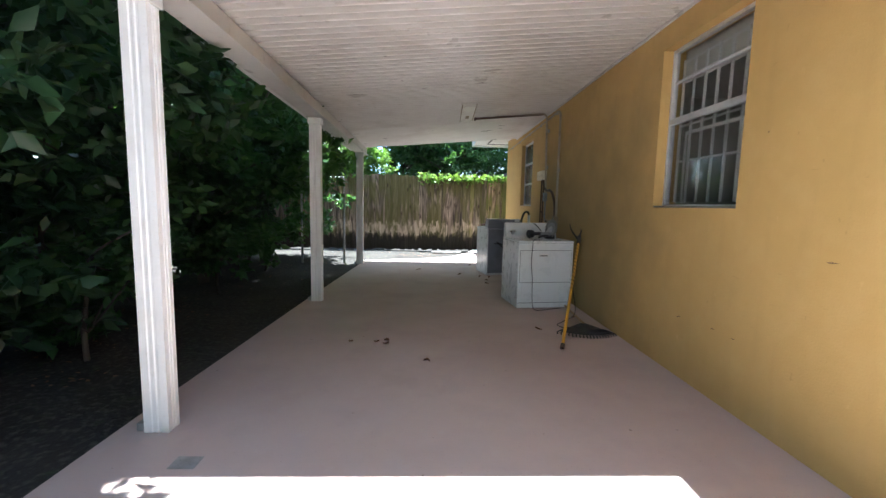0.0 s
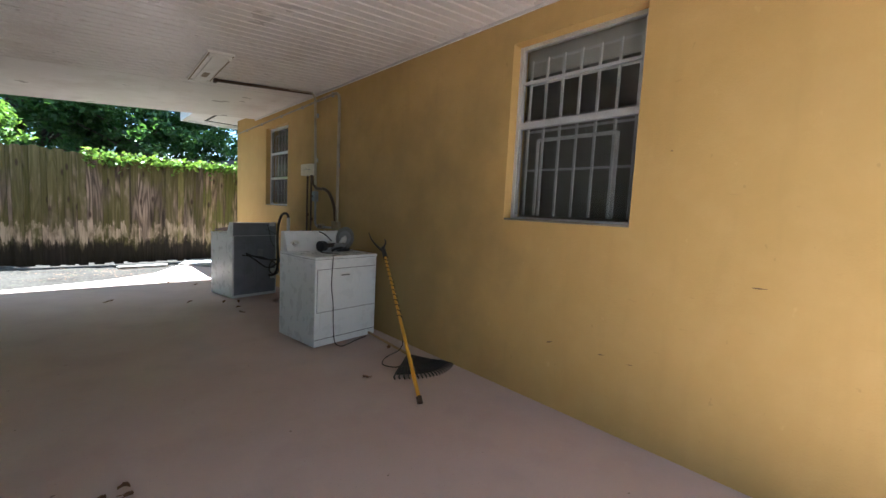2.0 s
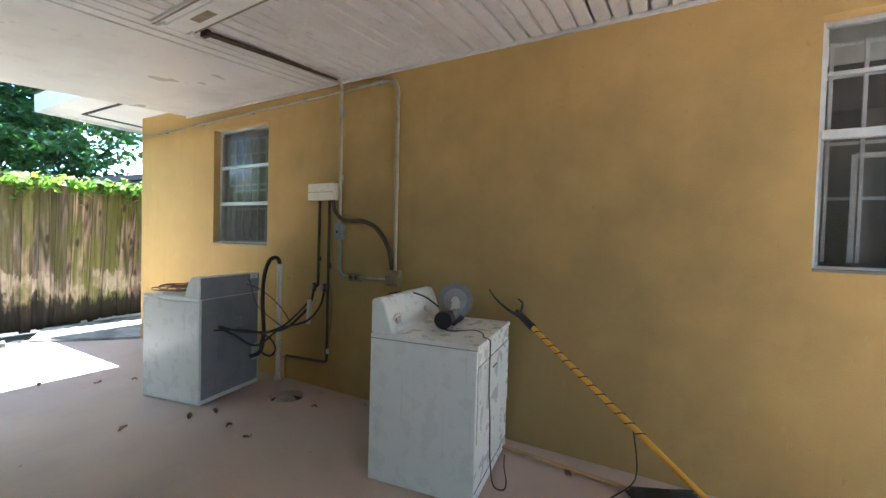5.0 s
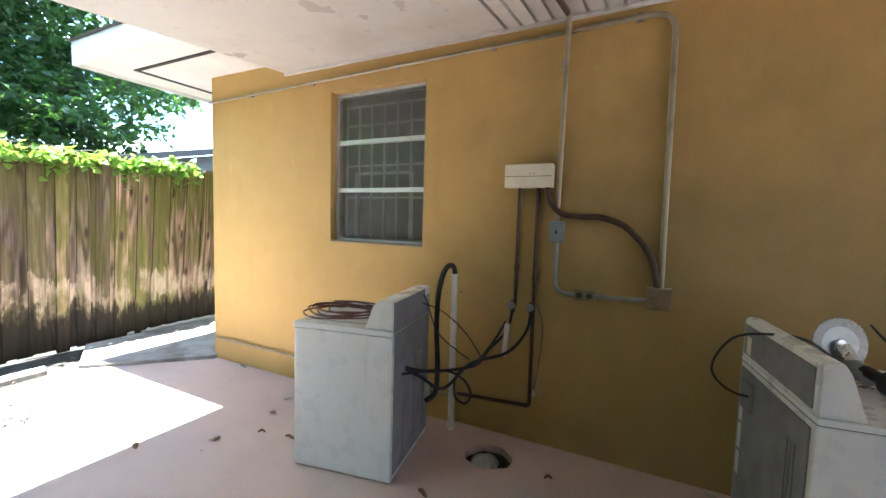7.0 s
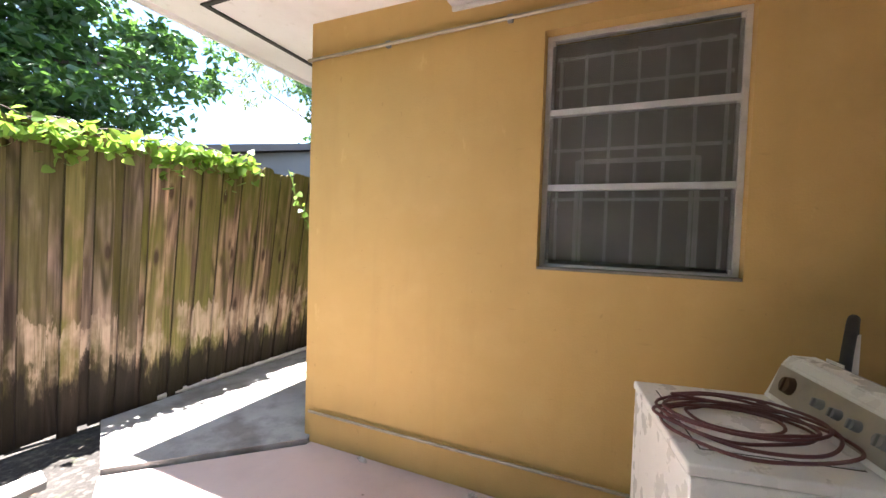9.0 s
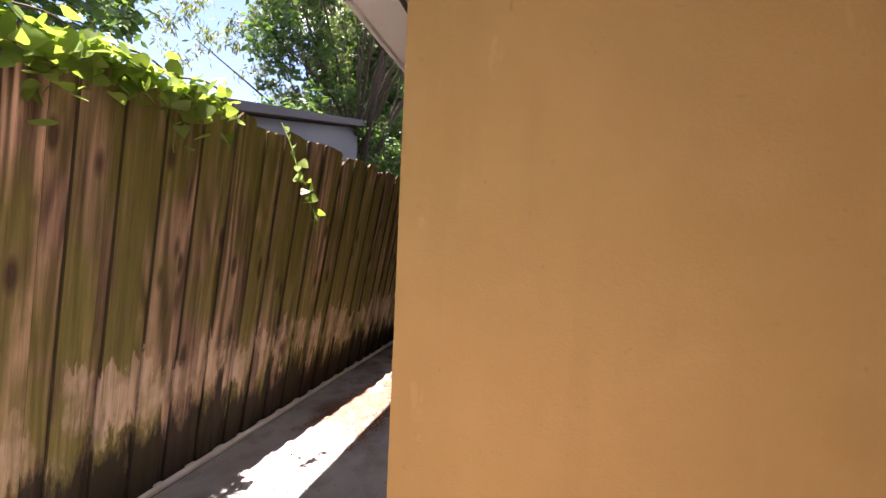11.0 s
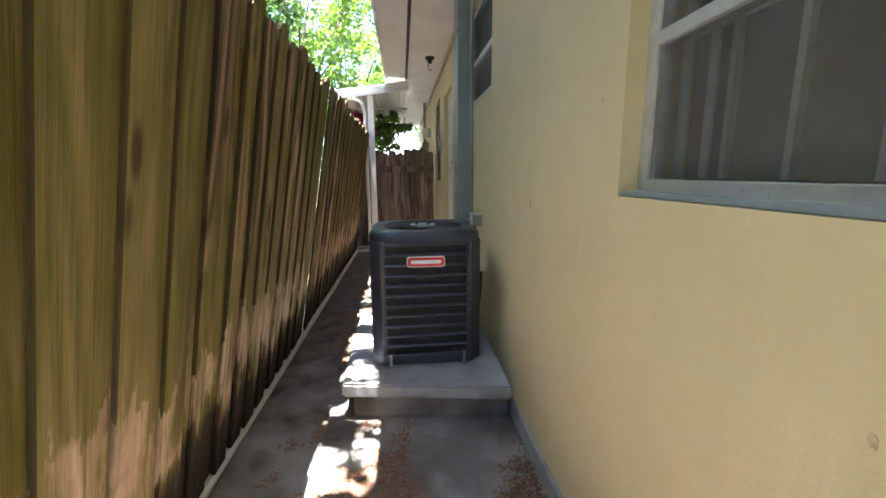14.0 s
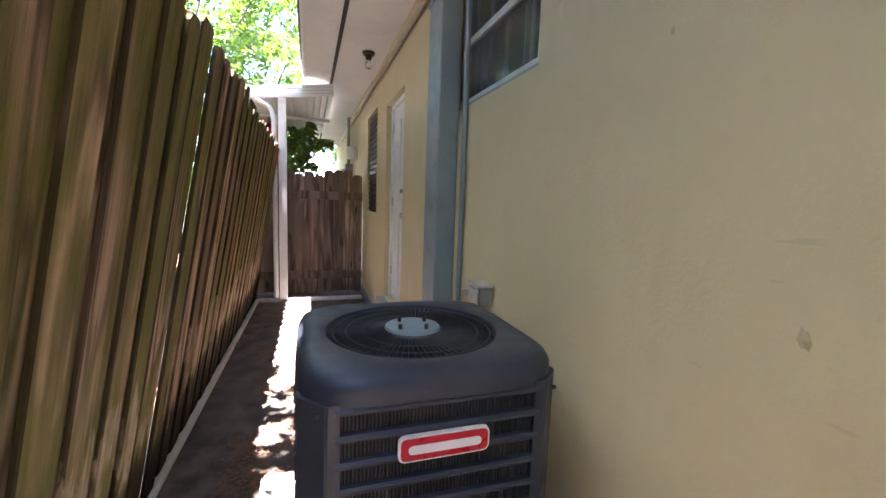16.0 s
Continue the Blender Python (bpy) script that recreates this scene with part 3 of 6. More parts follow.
fas = box((EAVE_W - 0.03, EAVE_N, EAVE_Z - 0.03), (17, EAVE_N + 0.03, EAVE_Z + 0.19))
box((EAVE_W - 0.03, -14, EAVE_Z - 0.03), (EAVE_W, EAVE_N, EAVE_Z + 0.19), 0, fas)
setting(part("fascia", fas, M_WHITE), "white fascia board along the eave", "fascia")
roof = bmesh.new()
vs = [roof.verts.new(p) for p in ((EAVE_W - 0.06, -14.4, 3.17), (17.4, -14.4, 3.17), (17.4, EAVE_N + 0.06, 3.17), (EAVE_W - 0.06, EAVE_N + 0.06, 3.17), (8, 2, 4.6), (12, 2, 4.6))]
for f in ((0, 1, 5, 4), (1, 2, 5), (2, 3, 4, 5), (3, 0, 4), (0, 3, 2, 1)):
    roof.faces.new([vs[i] for i in f])
setting(part("roof", roof, M_SHINGLE), "low grey felt roof over the house", "roof")

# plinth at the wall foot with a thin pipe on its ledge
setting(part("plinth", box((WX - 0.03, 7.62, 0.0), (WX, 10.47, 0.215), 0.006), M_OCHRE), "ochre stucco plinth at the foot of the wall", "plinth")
setting(part("plinth", box((WX + 0.03, WY, 0.02), (17, WY + 0.022, 0.13), 0.005), M_PAD), "grey painted plinth along the side path", "plinth")


# ---------------------------------------------------------------- carport roof and posts
RY0, RY1, RX0 = 1.93, 9.46, -1.78
CZ_WALL, SLOPE, FALL = 2.912, 0.083, 0.006


def cz(x):
    return CZ_WALL - (WX - x) * SLOPE


def fall(bm):
    """The whole roof drops a little towards its far end."""
    for v in bm.verts:
        v.co.z -= (v.co.y - 4.0) * FALL
    return bm


def pan_ceiling():
    """Ribbed pans with narrow grooves up to y = 7.3, then a smooth sheet to the edge."""
    prof, y = [], RY0
    while y < 7.3:
        prof += [(y, 0.0), (y + 0.040, 0.0015), (y + 0.082, 0.0), (y + 0.086, 0.024), (y + 0.103, 0.024), (y + 0.106, 0.004)]
        y += 0.108
    prof += [(y, 0.0), (RY1, 0.0)]
    bm = bmesh.new()
    rows = []
    for x in (RX0, WX - 0.002):
        rows.append([bm.verts.new((x, yy, cz(x) + dz)) for yy, dz in prof])
    for i in range(len(prof) - 1):
        bm.faces.new((rows[0][i], rows[0][i + 1], rows[1][i + 1], rows[1][i]))
    top = [bm.verts.new((x, yy, cz(x) + 0.07)) for x, yy in ((RX0, RY0), (RX0, RY1), (WX - 0.002, RY1), (WX - 0.002, RY0))]
    bm.faces.new(top)
    bm.faces.new((top[0], top[1], rows[0][-1], rows[0][0]))
    bm.faces.new((rows[1][0], rows[1][-1], top[2], top[3]))
    bm.faces.new([rows[0][0]] + rows[1][:1] + [top[3], top[0]])
    bm.faces.new([rows[0][-1], top[1], top[2], rows[1][-1]])
    return fall(bm)


setting(part("ceiling", pan_ceiling(), M_CEIL), "white ribbed metal carport ceiling with stains", "ceiling")
beam = box((-1.60, RY0, cz(-1.5) - 0.17), (-1.46, RY1, cz(-1.5) - 0.02), 0.004)
box((-1.64, RY0, cz(-1.5) - 0.178), (-1.42, RY1, cz(-1.5) - 0.165), 0.002, beam)
setting(part("beam", fall(beam), M_CEIL), "white metal edge beam carried by the posts", "beam")
gut = box((RX0 - 0.06, RY0, cz(RX0) - 0.05), (RX0 - 0.002, RY1 + 0.02, cz(RX0) + 0.09), 0.006)
setting(part("fascia", fall(gut), M_WHITE), "white metal gutter edge of the carport", "fascia")
setting(part("trim", fall(box((WX - 0.02, RY0, CZ_WALL - 0.028), (WX - 0.001, RY1, CZ_WALL - 0.004), 0.003)), M_CEIL), "white trim where ceiling meets wall", "trim")


def carport_post():
    p = thing("carport_post", Matrix.Identity(4), "white fluted metal carport post on the slab", "post", "carport posts")
    h = cz(-1.5) - 0.178 - 0.03
    out = []
    for sx, sy, dx, dy in ((-1, -1, 1, 0), (1, -1, 0, 1), (1, 1, -1, 0), (-1, 1, 0, -1)):
        nx, ny = dy, -dx
        for u, d in ((0.0, 0), (0.30, 0), (0.34, 0.006), (0.42, 0.006), (0.46, 0), (0.54, 0), (0.58, 0.006), (0.66, 0.006), (0.70, 0)):
            x, y = sx * 0.07 + dx * 0.14 * u, sy * 0.05 + dy * 0.10 * u
            out.append((x - nx * d, y - ny * d))
    part("shaft", prism(out, 0.0, h), M_WHITE, p)
    part("base_plate", box((-0.12, -0.04, 0.0), (-0.066, 0.04, 0.05), 0.006), M_GALV, p, "rusty grey base bracket")
    part("cap_bracket", box((-0.085, -0.065, h - 0.08), (0.085, 0.065, h - 0.002), 0.004), M_WHITE, p)
    return p


post = carport_post()
post.matrix_world = pose(-1.567, 2.275, 0)
copy_thing(post, pose(-1.53, 5.47, 0))
copy_thing(post, pose(-1.53, 8.93, 0))


# ---------------------------------------------------------------- windows and doors
def window_unit(name, axis, rect, depth, rails, bars, label, screens=(), rail_w=0.035, muntins=()):
    """Aluminium window set back in its opening. Local space: x along the wall, y outwards, z up from the sill."""
    a0, a1, z0, z1 = rect
    w, h = a1 - a0, z1 - z0
    if axis == "x":
        m = Matrix(((0, -1, 0, WX + depth), (1, 0, 0, a0), (0, 0, 1, z0), (0, 0, 0, 1)))
    else:
        m = Matrix(((1, 0, 0, a0), (0, 1, 0, WY - depth), (0, 0, 1, z0), (0, 0, 0, 1)))
    t = tagged(new(name), label, "window", kind="structure")
    t.matrix_world = m
    f = 0.03 if axis == "x" else 0.046
    fr = box((0.002, -0.03, 0.002), (f, 0.02, h - 0.002), 0.003)
    box((w - f, -0.03, 0.002), (w - 0.002, 0.02, h - 0.002), 0.003, fr)
    box((f, -0.03, 0.002), (w - f, 0.02, f), 0.003, fr)
    box((f, -0.03, h - f), (w - f, 0.02, h - 0.002), 0.003, fr)
    part("window_frame", fr, M_ALU, t)
    sill = box((0.0015, 0.02, 0.001), (w - 0.0015, depth - 0.004, 0.016), 0.003)
    part("window_sill", sill, M_SPOUT if axis == "y" else M_SILL, t, "grey painted sloping sill")
    # narrow sash stiles and the outer track stand a little proud of the frame
    for x0, x1 in ((f, f + 0.016), (w - f - 0.016, w - f)):
        part("sash_stile", box((x0 + 0.0005, -0.018, f + 0.001), (x1 - 0.0005, 0.010, h - f - 0.001), 0.002), M_ALU, t)
    cuts = [f] + [r for r in rails] + [h - f]
    for r in rails:
        part("sash_rail", box((f + 0.001, -0.022, r - rail_w / 2), (w - f - 0.001, 0.026, r + rail_w / 2), 0.004), M_ALU, t)
    for r in muntins:
        part("muntin", box((f + 0.0165, -0.012, r - 0.011), (w - f - 0.0165, 0.016, r + 0.011), 0.003), M_ALU, t)
    for lo, hi in zip(cuts, cuts[1:]):
        g = part("pane", box((f + 0.001, -0.006, lo + 0.002), (w - f - 0.001, -0.001, hi - 0.002)), M_GLASS, t)
        g.visible_shadow = False
    for lo, hi in screens:
        part("insect_screen", box((f + 0.002, 0.012, lo), (w - f - 0.002, 0.0135, hi)), M_SCREEN_THIN if name == "window_1" else M_SCREEN, t, "grey insect screen")
    grille = thing("security_grille", m @ pose(0, -0.048, 0), "white painted security bars behind the window glass", "window bars", "window bars")
    n = bars
    for k in range(n):
        x = 0.075 + (w - 0.15) * k / (n - 1)
        part("bar", box((x - 0.008, -0.008, 0.05), (x + 0.008, 0.008, h - 0.10)), M_WHITE, grille)
    for z in (0.40, h * 0.52, h * 0.79, h - 0.11):
        part("rail", box((0.05, -0.013, z - 0.009), (w - 0.05, -0.0085, z + 0.009)), M_WHITE, grille)
    for x in (0.185, w - 0.185):
        part("release_frame", box((x - 0.012, 0.0085, 0.05), (x + 0.012, 0.016, h * 0.47)), M_WHITE, grille)
    part("release_frame", box((0.19, 0.0085, h * 0.455), (w - 0.19, 0.016, h * 0.475)), M_WHITE, grille)
    return t


window_unit("window_1", "x", W1, 0.105, (0.738,), 7, "white-barred single-hung window in the ochre wall", ((0.05, 0.71),), 0.05, (1.062,))
window_unit("window_2", "x", W2, 0.095, (0.46, 0.877), 7, "three-pane aluminium awning window in the ochre wall", ((0.05, 0.44), (0.47, 0.85), (0.88, 1.25)))
window_unit("window_3", "y", W3, 0.075, (0.40, 0.80), 6, "aluminium awning window with dark screen in the cream wall", ((0.05, 0.39), (0.42, 0.79), (0.82, 1.30)))
window_unit("window_4", "y", W4, 0.04, (0.33,), 5, "small high aluminium window in the cream wall", ((0.04, 0.32), (0.35, 0.70)))
# roller blinds hang just inside the two carport windows
setting(part("blind", box((WX + 0.24, W1[0] - 0.05, 2.50), (WX + 0.25, W1[1] + 0.05, 2.75), 0.002), M_BISQUE), "raised pale blind inside the window", "blind")
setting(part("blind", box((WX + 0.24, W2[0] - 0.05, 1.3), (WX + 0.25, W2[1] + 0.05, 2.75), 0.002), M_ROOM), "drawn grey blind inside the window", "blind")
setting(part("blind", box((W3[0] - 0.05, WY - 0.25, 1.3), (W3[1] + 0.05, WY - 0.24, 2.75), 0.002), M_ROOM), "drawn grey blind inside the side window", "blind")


def side_door():
    t = tagged(new("door_1"), "white painted exterior door, shut, in the cream wall", "door", kind="structure")
    t.matrix_world = pose(D1[0], WY - 0.10, D1[2])
    w, h = D1[1] - D1[0], D1[3] - D1[2]
    part("leaf", box((0.045, -0.02, 0.01), (w - 0.045, 0.022, h - 0.045), 0.003), M_DOOR, t)
    fr = box((0.002, -0.05, 0), (0.042, 0.05, h - 0.002), 0.003)
    box((w - 0.042, -0.05, 0), (w - 0.002, 0.05, h - 0.002), 0.003, fr)
    box((0.042, -0.05, h - 0.042), (w - 0.042, 0.05, h - 0.002), 0.003, fr)
    part("door_frame", fr, M_DOOR, t)
    for z0, z1 in ((0.2, 0.9), (1.05, 1.85)):
        for x0, x1 in ((0.13, 0.40), (0.46, 0.73)):
            part("panel", box((x0, 0.0225, z0), (x1, 0.034, z1), 0.008), M_DOOR, t)
    for z, r in ((0.92, 0.032), (1.14, 0.024)):
        k = cyl((0.10, 0.023, z), (0.10, 0.06, z), r * 0.5)
        cyl((0.10, 0.055, z), (0.10, 0.095, z), r, r * 0.8, bm=k)
        part("door_handle", k, M_STEEL, t, "chrome knob")
    for z in (0.25, 1.0, 1.75):
        part("hinge", cyl((w - 0.045, 0.03, z), (w - 0.045, 0.03, z + 0.09), 0.008, seg=10), M_STEEL, t)
    part("threshold", box((-0.02, 0.03, -0.05), (w + 0.02, 0.18, -0.002), 0.006), M_PAD, t, "grey concrete doorstep")


side_door()
sh = tagged(new("window_5"), "dark slatted shutter over a window", "window", kind="structure")
sh.matrix_world = pose(W5[0], WY - 0.03, W5[2])
part("frame", box((0.002, -0.04, 0.002), (W5[1] - W5[0] - 0.002, -0.01, W5[3] - W5[2] - 0.002), 0.003), M_DARK, sh)
for k in range(18):
    part("slat", box((0.03, -0.008, 0.03 + k * 0.067), (W5[1] - W5[0] - 0.03, 0.012, 0.075 + k * 0.067), 0.003), M_PIPE, sh)


# ---------------------------------------------------------------- conduits, boxes and pipes on the ochre wall
CX = WX - 0.022


def clipped_pipe(name, pts, r, mat, label, curved=False, clips=(), category="pipe", clip_mat=None):
    t = thing(name, Matrix.Identity(4), label, category)
    part("run", tube(pts, r, 10, curved=curved), mat, t, smooth=True)
    for c in clips:
        part("clip", box((c[0] - 0.004, c[1] - 0.016, c[2] - r * 1.7), (WX, c[1] + 0.016, c[2] + r * 1.7), 0.003), clip_mat or M_GALV, t)
    return t


def bend(a, corner, b, r=0.10):
    a, c, b = Vector(a), Vector(corner), Vector(b)
    p, q = c + (a - c).normalized() * r, c + (b - c).normalized() * r
    return [p + (c - p) * 0.0, p * 0.56 + c * 0.38 + q * 0.06, p * 0.25 + c * 0.5 + q * 0.25, q * 0.56 + c * 0.38 + p * 0.06, q]


zc = cz(0.74) - 0.035
cc = clipped_pipe("conduit", [(0.735, 6.95, zc), *bend((0.735, 6.95, zc), (CX - 0.05, 6.88, cz(CX) - 0.035), (CX, 6.91, 2.5), 0.08), (CX, 6.91, 1.575)],
             0.016, M_CONDUIT, "grey metal conduit from ceiling light down the wall", clips=((CX, 6.91, 2.6), (CX, 6.91, 2.0)))
# brown sleeve over the same conduit paints in its backlit darkness
part("ceiling_run", tube([(0.733, 6.95, zc), (1.86, 6.886, cz(1.86) - 0.035)], 0.0185, 10, curved=False), M_PIPE, cc, "ceiling run of the conduit, darkened in colour as if backlit", smooth=True)
part("end_knockout", box((0.70, 6.92, zc - 0.03), (0.735, 6.98, zc + 0.03), 0.004), M_PIPE, cc)
clipped_pipe("conduit", [(CX, 6.90, 2.793), (CX, 6.5, 2.806), *bend((CX, 6.5, 2.806), (CX, 6.285, 2.81), (CX, 6.28, 1.2), 0.13), (CX, 6.275, 1.185)],
             0.017, M_CONDUIT, "looped metal conduit painted with the wall", clips=((CX, 6.48, 2.807), (CX, 6.28, 1.9)))
clipped_pipe("conduit", [(CX, 6.92, 2.79), (CX, 8.5, 2.757), (CX, WY + 0.01, 2.712)], 0.012, M_CONDUIT,
             "thin metal conduit running high along the wall", clips=((CX, 7.4, 2.78), (CX, 8.2, 2.763), (CX, 9.1, 2.743), (CX, 9.9, 2.727)))
clipped_pipe("conduit", [(CX, 6.905, 1.43), *bend((CX, 6.905, 1.43), (CX, 6.905, 1.09), (CX, 6.78, 1.09), 0.09), (CX, 6.35, 1.10)], 0.015, M_GALV,
             "bent grey conduit between wall boxes")
clipped_pipe("flexible_conduit", [(CX - 0.03, 6.975, 1.80), (CX - 0.02, 6.955, 1.70), (CX - 0.01, 6.88, 1.625), (CX - 0.01, 6.75, 1.605), (CX - 0.01, 6.62, 1.60), (CX - 0.01, 6.47, 1.535), (CX - 0.01, 6.34, 1.37), (CX - 0.015, 6.29, 1.17)],
             0.020, M_PIPE, "brown flexible conduit arching over the wall", True)
clipped_pipe("water_pipe", [(CX, 7.17, 1.80), (CX, 7.175, 0.99), (CX - 0.05, 7.175, 0.955)], 0.0135, M_PIPE, "dark brown supply pipe with tap", False, ((CX, 7.175, 1.24),), clip_mat=M_PIPE)
clipped_pipe("water_pipe", [(CX, 7.045, 1.80), (CX, 7.045, 0.29), *bend((CX, 7.045, 0.4), (CX, 7.045, 0.265), (CX, 7.5, 0.24), 0.03), (CX, 7.6, 0.235)], 0.0135, M_PIPE,
             "dark brown pipe bending along the wall foot", False, ((CX, 7.045, 1.18),), clip_mat=M_PIPE)
clipped_pipe("ledge_pipe", [(WX - 0.042, 7.62, 0.222), (WX - 0.042, 9.0, 0.224), (WX - 0.042, 10.47, 0.226)], 0.009, M_CONDUIT, "thin pipe along the plinth ledge")

mb = thing("meter_cover", pose(WX, 7.105, 1.873), "ivory plastic service box on the wall", "wall box")
part("body", box((-0.085, -0.163, -0.078), (-0.0, 0.163, 0.078), 0.01), M_IVORY, mb)
part("lid_seam", box((-0.0875, -0.158, -0.006), (-0.084, 0.158, -0.003)), M_DARK, mb)
for dy in (-0.015, -0.04):
    part("screw", cyl((-0.084, dy, 0.012), (-0.088, dy, 0.012), 0.004, seg=8), M_DARK, mb)
sb = thing("switch_box", pose(WX, 6.905, 1.503), "grey metal switch box on the conduit", "switch")
part("body", box((-0.052, -0.045, -0.072), (0, 0.045, 0.072), 0.006), M_GALV, sb)
part("cover", box((-0.057, -0.04, -0.066), (-0.0525, 0.04, 0.066), 0.002), M_SPOUT, sb)
part("toggle", box((-0.07, -0.006, -0.014), (-0.0575, 0.006, 0.012), 0.002), M_BLACK, sb)
ob_ = thing("outlet_box", pose(WX, 6.71, 1.095), "rusty metal outlet box on the wall", "outlet")
part("body", box((-0.05, -0.062, -0.035), (0, 0.062, 0.035), 0.006), M_JBOX, ob_)
for dy in (-0.03, 0.03):
    part("socket", cyl((-0.05, dy, 0), (-0.054, dy, 0), 0.019, seg=14), M_DARK, ob_)
jb = thing("junction_box", pose(WX, 6.283, 1.12), "square brown painted junction box", "junction box")
part("body", box((-0.062, -0.068, -0.068), (0, 0.068, 0.068), 0.006), M_JBOX, jb)
part("cover", box((-0.066, -0.06, -0.06), (-0.0625, 0.06, 0.06), 0.002), M_JBOX, jb)

dp = thing("drain_standpipe", pose(1.86, 7.605, 0), "grimy white plastic standpipe by the washer", "pipe")
sp = cyl((0, 0, 0.0), (0, 0, 1.17), 0.024, seg=18)
part("pipe", sp, M_PVC, dp, smooth=True)
part("collar", cyl((0, 0, 0.0), (0, 0, 0.035), 0.034, seg=18), M_PVC, dp)
hs = thing("drain_hose", Matrix.Identity(4), "black corrugated washer drain hose hooked over a standpipe", "hose")
part("run", tube([(1.60, 7.68, 0.30), (1.69, 7.655, 0.33), (1.735, 7.665, 0.5), (1.725, 7.675, 0.8), (1.735, 7.67, 1.05), (1.77, 7.645, 1.20), (1.82, 7.62, 1.235), (1.855, 7.607, 1.20), (1.86, 7.605, 1.10)], 0.019, 10), M_RUBBER, hs, smooth=True)
for i, (dy, col) in enumerate(((0.0, 7.175), (0.13, 7.045))):
    t = thing("supply_hose", Matrix.Identity(4), "black rubber water hose from tap to washer", "hose", "washer hoses")
    part("run", tube([(CX - 0.05, col, 0.96 - 0.03 * i), (CX - 0.07, col + 0.03, 0.80), (CX - 0.12, col + 0.14, 0.66), (CX - 0.24, 7.36 + dy * 0.3, 0.58), (1.55, 7.52, 0.56 - 0.12 * i), (1.38, 7.60, 0.60 - 0.04 * i), (1.25, 7.68, 0.66)], 0.0105, 8), M_RUBBER, t, smooth=True)
    tv = thing("tap_valve", pose(CX - 0.045, col, 0.985), "old brass wall tap with round handle", "tap", "washer taps")
    part("body", cyl((0, 0, -0.05), (0, 0, 0.03), 0.016, seg=12), M_PIPE, tv)
    part("handle", cyl((-0.03, 0, 0.0), (-0.045, 0, 0.0), 0.026, seg=14), M_GALV, tv)
lp = thing("looped_cable", Matrix.Identity(4), "black power cord looped behind the washer", "cord")
part("run", tube([(1.22, 7.655, 0.62), (1.45, 7.50, 0.60), (1.60, 7.42, 0.52), (1.63, 7.36, 0.42), (1.58, 7.37, 0.36), (1.52, 7.42, 0.42), (1.56, 7.43, 0.55), (1.70, 7.34, 0.62), (1.84, 7.26, 0.76), (1.90, 7.22, 0.86)], 0.008, 8), M_RUBBER, lp, smooth=True)
ws = thing("power_strip", pose(1.88, 7.215, 0.62, 4, 0, 0), "white power strip hanging on the wall", "power strip")
part("body", box((-0.018, -0.017, 0), (0.018, 0.017, 0.235), 0.006), M_BISQUE, ws)
for k in range(4):
    part("socket", box((-0.0215, -0.009, 0.03 + k * 0.05), (-0.0185, 0.009, 0.055 + k * 0.05)), M_IVORY, ws)
for pts in ([(1.56, 7.74, 1.0), (1.66, 7.60, 0.93), (1.76, 7.47, 0.78), (1.80, 7.38, 0.64), (1.78, 7.34, 0.60)], [(1.55, 7.76, 1.08), (1.60, 7.70, 1.02), (1.62, 7.62, 0.80), (1.70, 7.50, 0.66), (1.74, 7.42, 0.60)]):
    tc = thing("thin_cord", Matrix.Identity(4), "thin black appliance cord hanging behind the washer", "cord", "washer cords")
    part("run", tube(pts, 0.0042, 6), M_RUBBER, tc, smooth=True)
hw = thing("hanging_wire", Matrix.Identity(4), "thin brown wire hanging down the wall", "wire")
part("run", tube([(CX, 7.02, 1.0), (CX - 0.02, 6.97, 0.85), (CX - 0.02, 6.985, 0.6), (CX - 0.02, 7.01, 0.40)], 0.005, 6), M_JBOX, hw)
part("plug", box((CX - 0.035, 7.0, 0.355), (CX - 0.01, 7.02, 0.40), 0.004), M_BISQUE, hw)


# ---------------------------------------------------------------- ceiling light housing
cl = thing("ceiling_light", pose(0.55, 6.505, cz(0.55) - 0.016, 0, -math.degrees(math.atan(SLOPE)), -2.5), "old bare fluorescent light housing, white, stained", "ceiling light")
part("housing", box((-0.118, -0.59, -0.020), (0.118, 0.59, 0.004), 0.006), M_BISQUE, cl)
part("ridge", box((-0.062, -0.56, -0.034), (0.062, 0.56, -0.0202), 0.004), M_BISQUE, cl)
for y in (-0.54, 0.54):
    part("end_cap", box((-0.1, y - 0.012, -0.040), (0.1, y + 0.012, -0.0205), 0.004), M_BISQUE, cl)
part("ballast_cover", box((-0.03, 0.1, -0.0365), (0.03, 0.3, -0.0345), 0.001), M_JBOX, cl)


for x in (-0.104, 0.104):
    part("rust_edge", box((x - 0.007, -0.585, -0.0225), (x + 0.007, 0.585, -0.0205)), M_JBOX, cl, "rust-brown edge strip")
for x in (-0.085, 0.085):
    for y in (-0.50, 0.50):
        part("lamp_holder", box((x - 0.012, y - 0.014, -0.045), (x + 0.012, y + 0.014, -0.0205), 0.003), M_BISQUE, cl)


